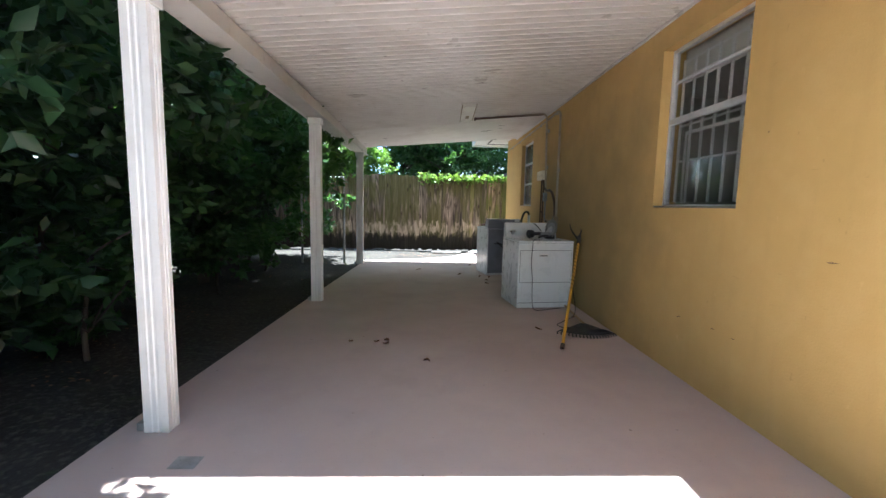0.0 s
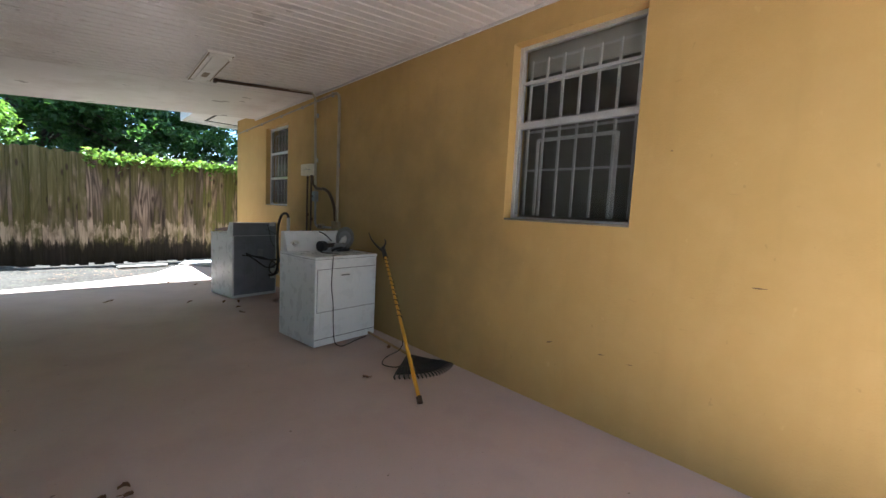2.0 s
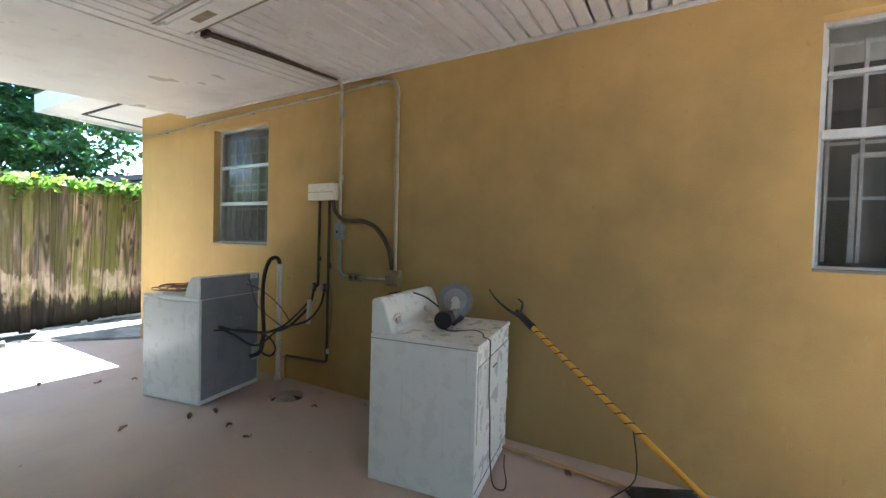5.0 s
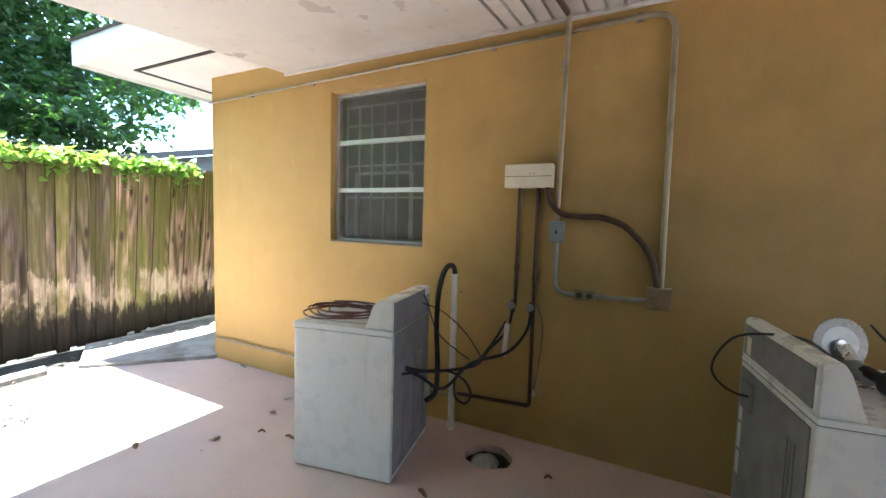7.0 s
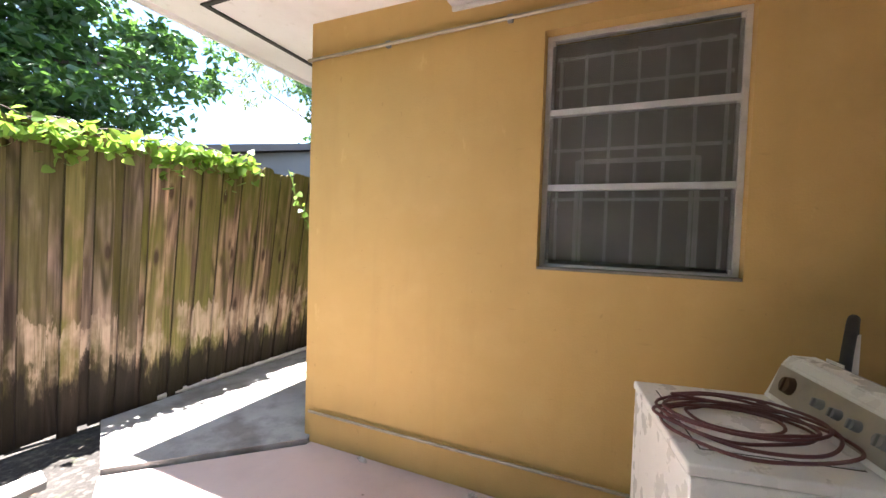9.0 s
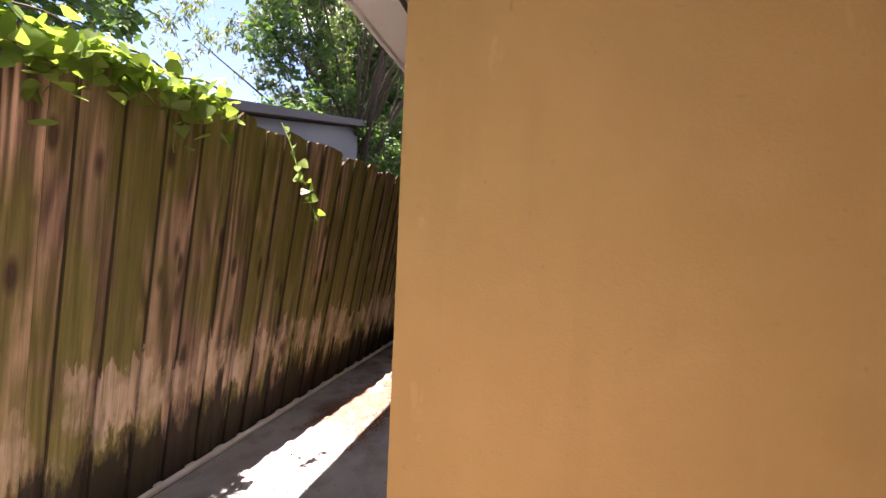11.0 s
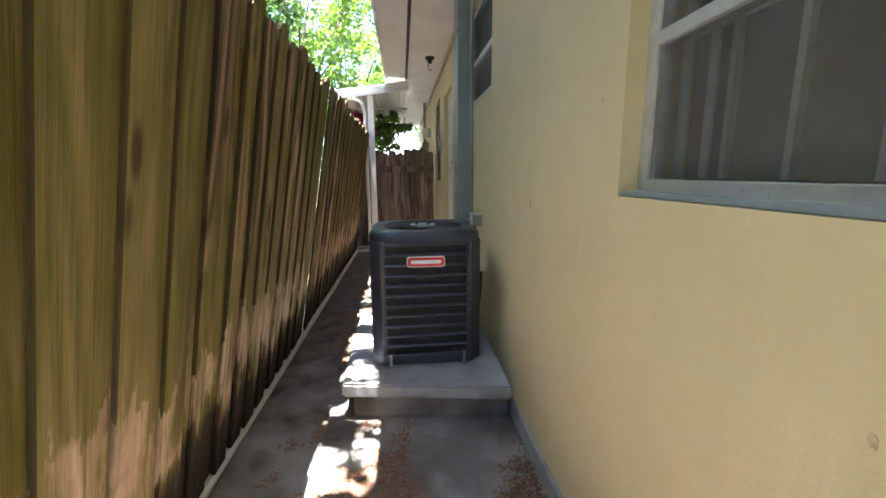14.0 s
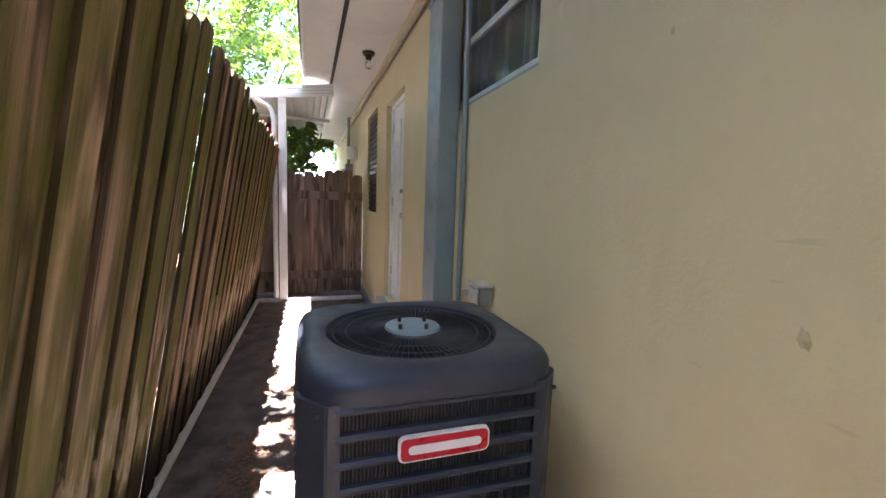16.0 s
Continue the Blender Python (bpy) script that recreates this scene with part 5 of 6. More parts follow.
part("run", tube([(6.60, WY + 0.02, 0.9), (6.60, WY + 0.02, 2.0), (6.60, WY + 0.02, 2.93)], 0.014, 8, curved=False), M_SPOUT, cn, smooth=True)
part("eave_run", tube([(7.05, WY + 0.03, 2.80), (9.0, WY + 0.03, 2.82), (16, WY + 0.03, 2.84)], 0.02, 8, curved=False), M_CONDUIT, cn, smooth=True)
db = thing("disconnect_box", pose(6.26, WY, 1.0), "grey outdoor electrical disconnect box on the wall", "electrical box")
part("body", box((-0.06, 0.002, 0.0), (0.06, 0.07, 0.085), 0.008), M_GALV, db)
part("hood", box((-0.066, 0.002, 0.0855), (0.066, 0.086, 0.098), 0.004), M_ALU, db)
part("cover", box((-0.05, 0.0702, 0.008), (0.05, 0.08, 0.078), 0.006), M_ALU, db)
part("nozzle", cyl((0.04, 0.085, 0.045), (0.04, 0.115, 0.045), 0.012, seg=12), M_STEEL, db)
part("whip", tube([(0.05, 0.04, 0.0), (0.055, 0.035, -0.15), (0.05, 0.03, -0.4), (0.02, 0.05, -0.6), (-0.12, 0.10, -0.66)], 0.012, 8), M_RUBBER, db)

# bulb holder under the soffit (unlit)
lh = thing("bulb_holder", pose(9.04, 10.73, EAVE_Z), "bare clear bulb in a dark holder under the soffit", "light fitting")
part("rose", cyl((0, 0, -0.03), (0, 0, 0.0), 0.06, 0.065, 20), M_PIPE, lh)
part("socket", cyl((0, 0, -0.075), (0, 0, -0.03), 0.03, 0.034, 16), M_PIPE, lh)
bb = bmesh.new()
bmesh.ops.create_uvsphere(bb, u_segments=16, v_segments=10, radius=0.036, matrix=Matrix.Translation((0, 0, -0.12)) @ Matrix.Diagonal((1, 1, 1.4, 1)))
part("bulb", bb, M_GLASS, lh, "clear glass bulb", smooth=True)

cb = thing("wall_cable", Matrix.Identity(4), "thin painted cable down the cream wall", "cable")
part("run", tube([(2.30, WY + 0.005, 2.96), (2.305, WY + 0.006, 2.2), (2.298, WY + 0.005, 1.75), (2.302, WY + 0.007, 1.4), (2.29, WY + 0.005, 1.0), (2.298, WY + 0.006, 0.6), (2.285, WY + 0.005, 0.16)], 0.0024, 6), M_CABLE, cb, smooth=True)


# awning beyond the gate
def awning():
    t = thing("metal_awning", pose(10.3, 0, 0), "white ribbed aluminium awning on a post by the gate", "awning")

    def zz(y):
        return 2.80 - (y - 11.02) * 0.13

    bm = bmesh.new()
    rows, y = [], 11.02
    prof = []
    while y < 12.25:
        prof += [(y, 0.0), (y + 0.05, 0.0), (y + 0.055, 0.035), (y + 0.075, 0.035), (y + 0.08, 0.0)]
        y += 0.085
    for x in (0.03, 3.4):
        rows.append([bm.verts.new((x, yy, zz(yy) + d)) for yy, d in prof])
    for i in range(len(prof) - 1):
        bm.faces.new((rows[0][i], rows[0][i + 1], rows[1][i + 1], rows[1][i]))
    ext = bmesh.ops.extrude_face_region(bm, geom=bm.faces[:])
    bmesh.ops.translate(bm, vec=(0, 0, 0.006), verts=[v for v in ext["geom"] if isinstance(v, bmesh.types.BMVert)])
    part("roof_pan", bm, M_WHITE, t)
    for y0 in (11.01,):
        fr = bmesh.new()
        vs = [fr.verts.new((x, yy, zz(yy) + dz)) for x in (-0.02, 0.02) for yy, dz in ((11.01, -0.02), (12.25, -0.02), (12.25, 0.13), (11.01, 0.13))]
        for f in ((0, 1, 2, 3), (4, 7, 6, 5), (0, 4, 5, 1), (1, 5, 6, 2), (2, 6, 7, 3), (3, 7, 4, 0)):
            fr.faces.new([vs[i] for i in f])
        part("front_fascia", fr, M_WHITE, t)
    for k in range(3):
        ln = box((-0.024, 11.02, 0.01 + 0.04 * k), (-0.0205, 12.24, 0.022 + 0.04 * k))
        bmesh.ops.transform(ln, matrix=Matrix(((1, 0, 0, 0), (0, 1, 0, 0), (0, -0.13, 1, 2.80 + 0.13 * 11.02), (0, 0, 0, 1))), verts=ln.verts[:])
        part("fascia_bead", ln, M_ALU, t)
    part("post", box((0.08, 11.60, 0.02), (0.17, 11.70, zz(11.65) - 0.005), 0.004), M_WHITE, t)
    part("downpipe", tube([(0.02, 11.99, 2.66), (0.05, 11.93, 2.64), (0.07, 11.80, 2.58), (0.08, 11.75, 2.44), (0.09, 11.745, 2.2), (0.09, 11.745, 0.10)], 0.032, 10), M_WHITE, t, smooth=True)
    part("brace", box((0.9, 11.02, 2.60), (0.95, 12.2, 2.64), 0.003), M_ALU, t)


awning()
wlamp = thing("wall_lantern", pose(11.7, WY, 2.12), "small white wall lantern beyond the gate", "wall lamp")
part("bracket", box((-0.05, 0.002, 0.0), (0.05, 0.05, 0.18), 0.006), M_WHITE, wlamp)
part("shade", cyl((0, 0.11, 0.0), (0, 0.11, 0.2), 0.06, 0.08, 16), M_WHITE, wlamp)
mt = thing("electric_meter", pose(12.6, WY, 1.6), "grey electric meter box with conduit beyond the gate", "meter")
part("body", box((-0.15, 0.002, 0.0), (0.15, 0.14, 0.5), 0.01), M_GALV, mt)
part("dial", cyl((0, 0.14, 0.32), (0, 0.2, 0.32), 0.09, 0.085, 20), M_ALU, mt)
part("mast", cyl((0, 0.07, 0.5), (0, 0.07, 1.36), 0.03, seg=12), M_GALV, mt)


# ---------------------------------------------------------------- neighbour's shed behind the fence
nb = thing("neighbour_shed", pose(2.6, 13.35, -0.05), "pale grey shed with a dark sloping roof edge", "shed")
bm = bmesh.new()
vs = [bm.verts.new((x, y, z)) for y in (0.0, 4.0) for x, z in ((0, 0), (4.6, 0), (4.6, 3.37), (0, 2.35))]
for f in ((0, 1, 2, 3), (4, 7, 6, 5), (0, 4, 5, 1), (1, 5, 6, 2), (2, 6, 7, 3), (3, 7, 4, 0)):
    bm.faces.new([vs[i] for i in f])
part("wall", bm, M_NBR, nb)
bm = bmesh.new()
vs = [bm.verts.new((x, y, z)) for y in (-0.18, 4.2) for x, z in ((-0.25, 2.32), (4.8, 3.44), (4.8, 3.54), (-0.25, 2.42))]
for f in ((0, 1, 2, 3), (4, 7, 6, 5), (0, 4, 5, 1), (1, 5, 6, 2), (2, 6, 7, 3), (3, 7, 4, 0)):
    bm.faces.new([vs[i] for i in f])
part("roof", bm, M_SHINGLE, nb)


# ---------------------------------------------------------------- floor litter and the rock in the hole
rock = thing("rock", pose(1.655, 7.235, -0.085), "pale broken rock lying in a hole in the slab", "rock")
bm = bmesh.new()
bmesh.ops.create_icosphere(bm, subdivisions=3, radius=0.118, matrix=Matrix.Diagonal((1.0, 0.9, 0.78, 1)))
for v in bm.verts:
    v.co *= 1 + 0.28 * noise.noise(v.co * 11)
part("stone", bm, M_ROCK, rock)


def flat_leaf(w, l, seed):
    r = random.Random(seed)
    bm = bmesh.new()
    n = 8
    left, right, mid = [], [], []
    for k in range(n + 1):
        u = k / n
        ww = w * math.sin(math.pi * (0.06 + 0.9 * u)) * (0.8 + 0.2 * r.random())
        z = 0.006 + 0.012 * math.sin(3 * u + seed)
        mid.append(bm.verts.new((0, l * (u - 0.5), z)))
        left.append(bm.verts.new((-ww, l * (u - 0.5), z + 0.006 + 0.008 * r.random())))
        right.append(bm.verts.new((ww, l * (u - 0.5), z + 0.006 + 0.008 * r.random())))
    for a, b in ((left, mid), (mid, right)):
        for k in range(n):
            bm.faces.new((a[k], b[k], b[k + 1], a[k + 1]))
    e = bmesh.ops.extrude_face_region(bm, geom=bm.faces[:])
    bmesh.ops.translate(bm, vec=(0, 0, -0.002), verts=[v for v in e["geom"] if isinstance(v, bmesh.types.BMVert)])
    return bm


kinds = []
for k in range(3):
    kinds.append(tagged(part("dry_leaf", flat_leaf(0.015 + 0.004 * k, 0.05 + 0.012 * k, k), M_LEAFDRY), "curled brown dry leaf on the slab", "leaf", "dry leaves"))
spots = [(-0.03, 3.31), (-0.76, 3.78), (-0.517, 3.80), (-0.422, 3.82), (-0.423, 3.755), (-0.25, 8.19), (-0.19, 8.23), (0.59, 9.31), (1.165, 8.52), (1.6, 6.82), (0.99, 6.84), (0.58, 7.69), (1.11, 7.42), (1.185, 4.25),
         (1.02, 7.1), (0.95, 7.5), (1.12, 8.75), (1.75, 4.75), (0.9, 8.95), (1.35, 8.9)]
rnd = random.Random(8)
for n, (x, y) in enumerate(spots):
    m = pose(x, y, 0.0, 0, 0, rnd.uniform(0, 360))
    if n < 3:
        kinds[n].matrix_world = m
    else:
        copy_thing(kinds[rnd.randrange(3)], m)
# curled flakes of old paint along the wall foot
M_FLAKE = paint("peeled_paint_flake", (0.50, 0.47, 0.42), 0.8, 0, (0.25, 0.22, 0.18), 0.5, 30)
flake = tagged(part("paint_flake", flat_leaf(0.03, 0.07, 5), M_FLAKE), "curled grey flake of old paint on the slab", "paint flake", "paint flakes")
flake.matrix_world = pose(1.68, 8.97, 0, 0, 0, 40)
for x, y, a in ((1.70, 8.79, 120), (1.90, 9.98, 10), (1.89, 9.2, 75), (1.60, 9.02, 200), (1.86, 8.86, 320), (1.88, 6.5, 100), (1.9, 5.95, 30), (1.87, 7.0, 160)):
    copy_thing(flake, pose(x, y, 0, 0, 0, a))
tile = part("stain_patch", box((-1.31, 1.90, 0.0005), (-1.18, 2.0, 0.004), 0.001), M_CONC)
tagged(tile, "small grey mortar patch stuck on the slab", "patch")


def litter(name, n, area, size, mat, seed, label, z=0.034, thin=0.02):
    rng = np.random.default_rng(seed)
    x0, x1, y0, y1 = area
    p = np.stack([rng.uniform(x0, x1, n), rng.uniform(y0, y1, n), np.full(n, z)], 1)
    # uneven drifts that thin out towards their rims
    rim = np.maximum(np.abs(p[:, 0] * 2 - x0 - x1) / (x1 - x0), np.abs(p[:, 1] * 2 - y0 - y1) / (y1 - y0))
    field = np.array([noise.noise(Vector((a * 2.1, b * 2.8, seed))) + 0.55 * noise.noise(Vector((a * 8.0, b * 9.0, seed + 7))) for a, b, _ in p])
    keep = field + rng.uniform(-0.18, 0.18, n) > thin + 1.5 * np.clip(rim - 0.45, 0, 1)
    p = p[keep & ((p[:, 1] > WY + 0.03) | (p[:, 0] < WX))]
    ob = leaves_mesh(name, p, size * rng.uniform(0.45, 1.3, len(p)), mat, None, 0.0, rng, 0.55)
    co = np.empty(len(ob.data.vertices) * 3)
    ob.data.vertices.foreach_get("co", co)
    co = co.reshape(-1, 3)
    co[:, 2] = z + np.abs(co[:, 2] - z) * 0.25
    ob.data.vertices.foreach_set("co", co.reshape(-1))
    tagged(ob, label, "leaf litter", kind="stuff")


litter("leaf_litter", 30000, (3.1, 5.3, 11.05, 11.85), 0.022, M_LITTER, 3, "drift of orange-brown leaf litter on the path", thin=-0.38)
litter("leaf_litter", 20000, (2.9, 5.2, 10.45, 10.95), 0.022, M_LEAFDRY, 5, "brown leaf crumbs along the house wall")
litter("leaf_litter", 2200, (6.4, 10.3, 11.0, 11.95), 0.03, M_LEAFDRY, 6, "brown leaf litter on the far path", 0.04)
litter("leaf_litter", 14000, (5.8, 10.0, 11.15, 11.85), 0.028, M_LITTER, 13, "orange-brown leaf litter on the far path", 0.04, -0.1)
litter("leaf_litter", 900, (2.2, 3.6, 11.1, 11.95), 0.018, M_LEAFDRY, 7, "scattered dark leaf crumbs on the path")
litter("leaf_litter", 2600, (-5.5, -1.85, -2, 12), 0.05, M_LEAFDRY, 9, "dry fallen leaves under the trees", -0.028)
litter("leaf_litter", 1800, (-1.5, 1.3, 9.9, 12.0), 0.035, M_LITTER, 10, "fallen leaves in the dirt before the fence", -0.03)


# ---------------------------------------------------------------- plants
def tree(name, label, base, limbs, clumps, n, size, mat, seed, trunk_r=0.11, category="tree", droop=0.3, hollow=0.45, aspect=0.5):
    """A tapered trunk, limbs that reach into the crown, and a crown of leaves in uneven clumps."""
    rng = np.random.default_rng(seed)
    r = random.Random(seed)
    t = thing(name, pose(*base), label, category)
    bx, by, bz = base
    top = Vector(limbs)
    pts = [(0, 0, -0.15), (r.uniform(-0.1, 0.1), r.uniform(-0.1, 0.1), top.z * 0.35), (top.x * 0.6, top.y * 0.6, top.z * 0.7), tuple(top)]
    part("trunk", tube(pts, trunk_r, 9, r_end=trunk_r * 0.55), M_BARK, t, smooth=True)
    for c in clumps:
        d = Vector(c[:3])
        s = top * r.uniform(0.3, 1.0)
        mid = (s + d) / 2 + Vector((r.uniform(-0.2, 0.2), r.uniform(-0.2, 0.2), r.uniform(0, 0.25)))
        part("limb", tube([s, mid, d + Vector((0, 0, -0.1))], trunk_r * 0.3, 6, r_end=0.008), M_BARK, t, smooth=True)
    p = clump_points(clumps, n, rng, hollow)
    leaves_mesh("crown", p, np.full(len(p), size), mat, t, droop, rng, aspect)
    return t


def crown(r, n, centre, spread, size):
    out = []
    for _ in range(n):
        out.append((centre[0] + r.uniform(-1, 1) * spread[0], centre[1] + r.uniform(-1, 1) * spread[1], centre[2] + r.uniform(-1, 1) * spread[2],
                    size * r.uniform(0.7, 1.3), size * r.uniform(0.7, 1.3), size * r.uniform(0.55, 1.0)))
    return out


r = random.Random(21)
# the shady row along the yard
for k, y in enumerate((-1.4, 0.9, 2.9, 4.9, 6.9, 9.0, 11.2)):
    x = -4.1 + r.uniform(-0.4, 0.4) - (1.5 if y > 9.5 else 0)
    cl_ = crown(r, 9, (0.2, 0, 3.6), (1.5, 1.2, 1.5), 0.95) + crown(r, 5, (0.3, 0, 1.3), (0.7, 1.0, 0.7), 0.6) + (crown(r, 5, (1.8, 0, 4.4), (0.5, 1.0, 0.5), 0.85) if y < 8 else [])
    # shade-coloured leaves up to y 4, the lighter copy where sun falls
    tree("yard_tree", "dense dark green broadleaf tree at the yard edge", (x, y, -0.05), (0.2, 0.1, 3.0), cl_, 20000, 0.18, M_LEAF if y > 4 else M_LEAF_SHADE, 30 + k, 0.09)
for k, y in enumerate((-1.5, 2.0, 5.5, 9.0, 12.5)):
    cl_ = crown(r, 10, (0, 0, 3.4), (1.5, 1.6, 2.6), 1.4)
    tree("yard_tree", "tall dark tree deeper in the yard", (-7.6 + r.uniform(-0.6, 0.6), y, -0.05), (0, 0, 4.5), cl_, 10000, 0.27, M_LEAF_SHADE, 50 + k, 0.14)
for k, (x, y) in enumerate(((-3.0, 1.9), (-2.9, 3.4), (-3.2, 0.3), (-3.1, 6.0), (-3.3, 8.1), (-2.8, 9.9))):
    cl_ = crown(r, 7, (0, 0, 0.95), (0.45, 0.6, 0.6), 0.36)
    tree("shrub", "leafy green shrub under the trees", (x, y, -0.05), (0.05, 0, 0.8), cl_, 1500, 0.12, M_LEAF, 70 + k, 0.025, "shrub")
# the dark understorey hedge that closes the yard side
r_h = random.Random(61)
for k in range(11):
    y = -1.2 + k * 1.02 + r_h.uniform(-0.2, 0.2)
    cl_ = crown(r_h, 9, (0, 0, 1.35), (0.35, 0.5, 0.95), 0.42)
    tree("shrub", "dense dark green understorey shrub in deep shade", (-3.75 + r_h.uniform(-0.25, 0.2), y, -0.05), (0.05, 0, 1.2), cl_, 3200, 0.15, M_LEAF_SHADE, 140 + k, 0.03, "shrub")
# thin grey stems seen between the leaves
for k, (x, y) in enumerate(((-3.5, 1.75), (-3.6, 2.6), (-3.3, 2.3), (-3.9, 3.6))):
    st = thing("sapling", pose(x, y, -0.05), "thin grey bent tree stem", "tree", "saplings")
    part("stem", tube([(0, 0, -0.1), (0.03, 0.04, 0.8), (-0.05, 0.06, 1.7), (-0.12, 0.05, 2.8), (-0.16, 0.1, 3.6)], 0.03, 7, r_end=0.018), M_BARK, st, smooth=True)
# behind the fence
tree("almond_tree", "large spreading dark green tree behind the fence", (-1.6, 15.5, -0.05), (0.3, 0, 4.0),
     crown(r, 26, (0.4, 0.2, 5.2), (4.4, 1.8, 2.2), 1.3) + crown(r, 7, (5.0, 0.2, 4.7), (1.4, 0.8, 0.7), 0.75), 48000, 0.155, M_LEAF, 91, 0.2)
tree("back_tree", "leafy tree low behind the fence", (-4.5, 14.2, -0.05), (0, 0, 2.5), crown(r, 14, (0, 0, 3.4), (2.0, 1.0, 1.3), 0.9), 11000, 0.17, M_LEAF, 92, 0.1)
tree("back_tree", "leafy tree low behind the fence", (1.2, 14.6, -0.05), (0, 0, 2.4), crown(r, 14, (0, 0.4, 2.9), (2.3, 0.9, 0.9), 0.8), 11000, 0.15, M_LEAF, 93, 0.1)
tree("vine_tree", "vine-covered small tree hanging over the fence", (-2.3, 12.9, -0.05), (0.1, -0.3, 2.4), crown(r, 12, (0.1, -0.35, 2.75), (0.85, 0.35, 0.7), 0.5), 8000, 0.11, M_BRIGHT, 94, 0.06)
tree("mossy_tree", "thin tree with hanging grey-green moss behind the shed", (9.4, 15.2, -0.05), (0.6, 0.2, 5.0),
     crown(r, 20, (-0.3, 0, 5.8), (3.0, 1.0, 2.2), 0.9), 16000, 0.13, M_MOSS, 95, 0.13, droop=1.3, aspect=0.25)
tree("back_tree", "green tree behind the side fence", (9.6, 14.4, -0.05), (0.3, 0, 4.2), crown(r, 12, (0.4, 0, 4.6), (1.6, 0.9, 1.7), 0.8), 8000, 0.14, M_LEAF, 96, 0.12)
tree("back_tree", "sunlit bright green tree past the gate", (14.6, 14.0, -0.05), (0, 0, 4.0), crown(r, 18, (0, 0, 5.0), (2.6, 1.9, 2.8), 1.1), 16000, 0.16, M_BRIGHT, 97, 0.15)
tree("back_tree", "sunlit bright green tree past the gate", (20.5, 13.0, -0.05), (0, 0, 4.0), crown(r, 18, (0, 0, 4.8), (2.6, 3.2, 3.2), 1.3), 14000, 0.2, M_BRIGHT, 98, 0.15)
tree("back_tree", "dark tree trunk and crown beside the shed", (12.4, 14.6, -0.05), (0.2, 0.1, 4.5), crown(r, 12, (0.3, 0, 5.6), (1.8, 1.0, 1.6), 0.9), 9000, 0.15, M_LEAF, 99, 0.17)
tree("bougainvillea", "bright pink flowering bougainvillea past the gate", (12.2, 12.2, -0.05), (0, 0, 2.1), [(-0.05, -0.15, 2.68, 0.22, 0.16, 0.14), (0.0, -0.2, 2.25, 0.2, 0.14, 0.16), (0.1, 0.2, 2.9, 0.3, 0.22, 0.12)] + crown(r, 8, (0.1, -0.1, 2.55), (0.4, 0.28, 0.32), 0.2), 2600, 0.09, M_PINKF, 100, 0.04, "shrub")
tree("shrub", "leafy shrub past the gate", (12.6, 12.1, -0.05), (0, 0, 1.6), crown(r, 9, (0, -0.4, 1.9), (0.9, 0.7, 0.6), 0.4), 3000, 0.11, M_BRIGHT, 101, 0.04, "shrub")
tree("back_tree", "dark leafy tree close behind the side fence", (8.0, 13.9, -0.05), (0.3, 0, 4.0), crown(r, 16, (0.3, 0.2, 4.9), (1.9, 0.9, 1.9), 0.9) + crown(r, 8, (-1.1, -1.8, 5.3), (1.5, 0.5, 0.5), 0.42)
     + crown(random.Random(5), 7, (-2.5, -2.3, 5.2), (0.8, 0.3, 0.3), 0.36), 16000, 0.13, M_LEAF, 103, 0.13)
tree("back_tree", "dark leafy tree close behind the side fence", (10.6, 14.3, -0.05), (-0.2, 0.1, 3.6), crown(r, 14, (0, 0.3, 4.6), (1.7, 0.9, 2.0), 0.9), 13000, 0.13, M_LEAF, 104, 0.11)
# unseen trees added to keep sun and sky off the driveway
for k, (x, y) in enumerate(((-1.6, -4.6), (0.6, -8.0), (-2.4, -9.5))):
    tree("front_tree", "unseen high tree added to shade the driveway", (-3.4 if k < 1 else x - 2.6, y, -0.05), (x + 3.4 if k < 1 else 2.2, 0, 4.6),
         crown(r, 14, (x + 3.4 if k < 1 else 2.6, 0, 6.2), (2.4, 1.9, 0.8), 1.2), 13000, 0.22, M_LEAF, 120 + k, 0.16)
# trees that close the view behind the path's start
for k, x in enumerate((-2.0, 2.0)):
    tree("street_tree", "broad green tree beyond the carport mouth", (x * 2, -24, -0.05), (0, 0, 3.5), crown(r, 12, (0, 0, 4.2), (2.4, 1.5, 2.2), 1.4), 6000, 0.26, M_LEAF, 110 + k, 0.15)

palm = thing("palm_tree", pose(9.0, 34, 0), "distant thin palm tree against the sky", "tree")
part("trunk", tube([(0, 0, 0), (0.1, 0, 4), (0, 0, 9.2)], 0.16, 8, r_end=0.11), M_BARK, palm, smooth=True)
for k in range(14):
    a = 2 * math.pi * k / 14
    pts = [(0, 0, 9.2), (0.9 * math.cos(a), 0.9 * math.sin(a), 9.6), (1.7 * math.cos(a), 1.7 * math.sin(a), 9.2), (2.1 * math.cos(a), 2.1 * math.sin(a), 8.3)]
    part("frond", tube(pts, 0.09, 5, r_end=0.02), M_LEAF, palm)


# vine on the fence top and its hanging strand
def fence_lean(x):
    """How far the fence leans in per metre of height: nearly upright at first, then more."""
    return float(np.interp(x, (1.0, 2.5, 4.0), (0.05, 0.11, 0.175)))


def fence_y(z, x):
    return 12.07 - fence_lean(x) * (z + 0.04)


rng = np.random.default_rng(77)
vn = thing("fence_vine", Matrix.Identity(4), "bright green creeper lying along the fence top", "vine")
pts = []
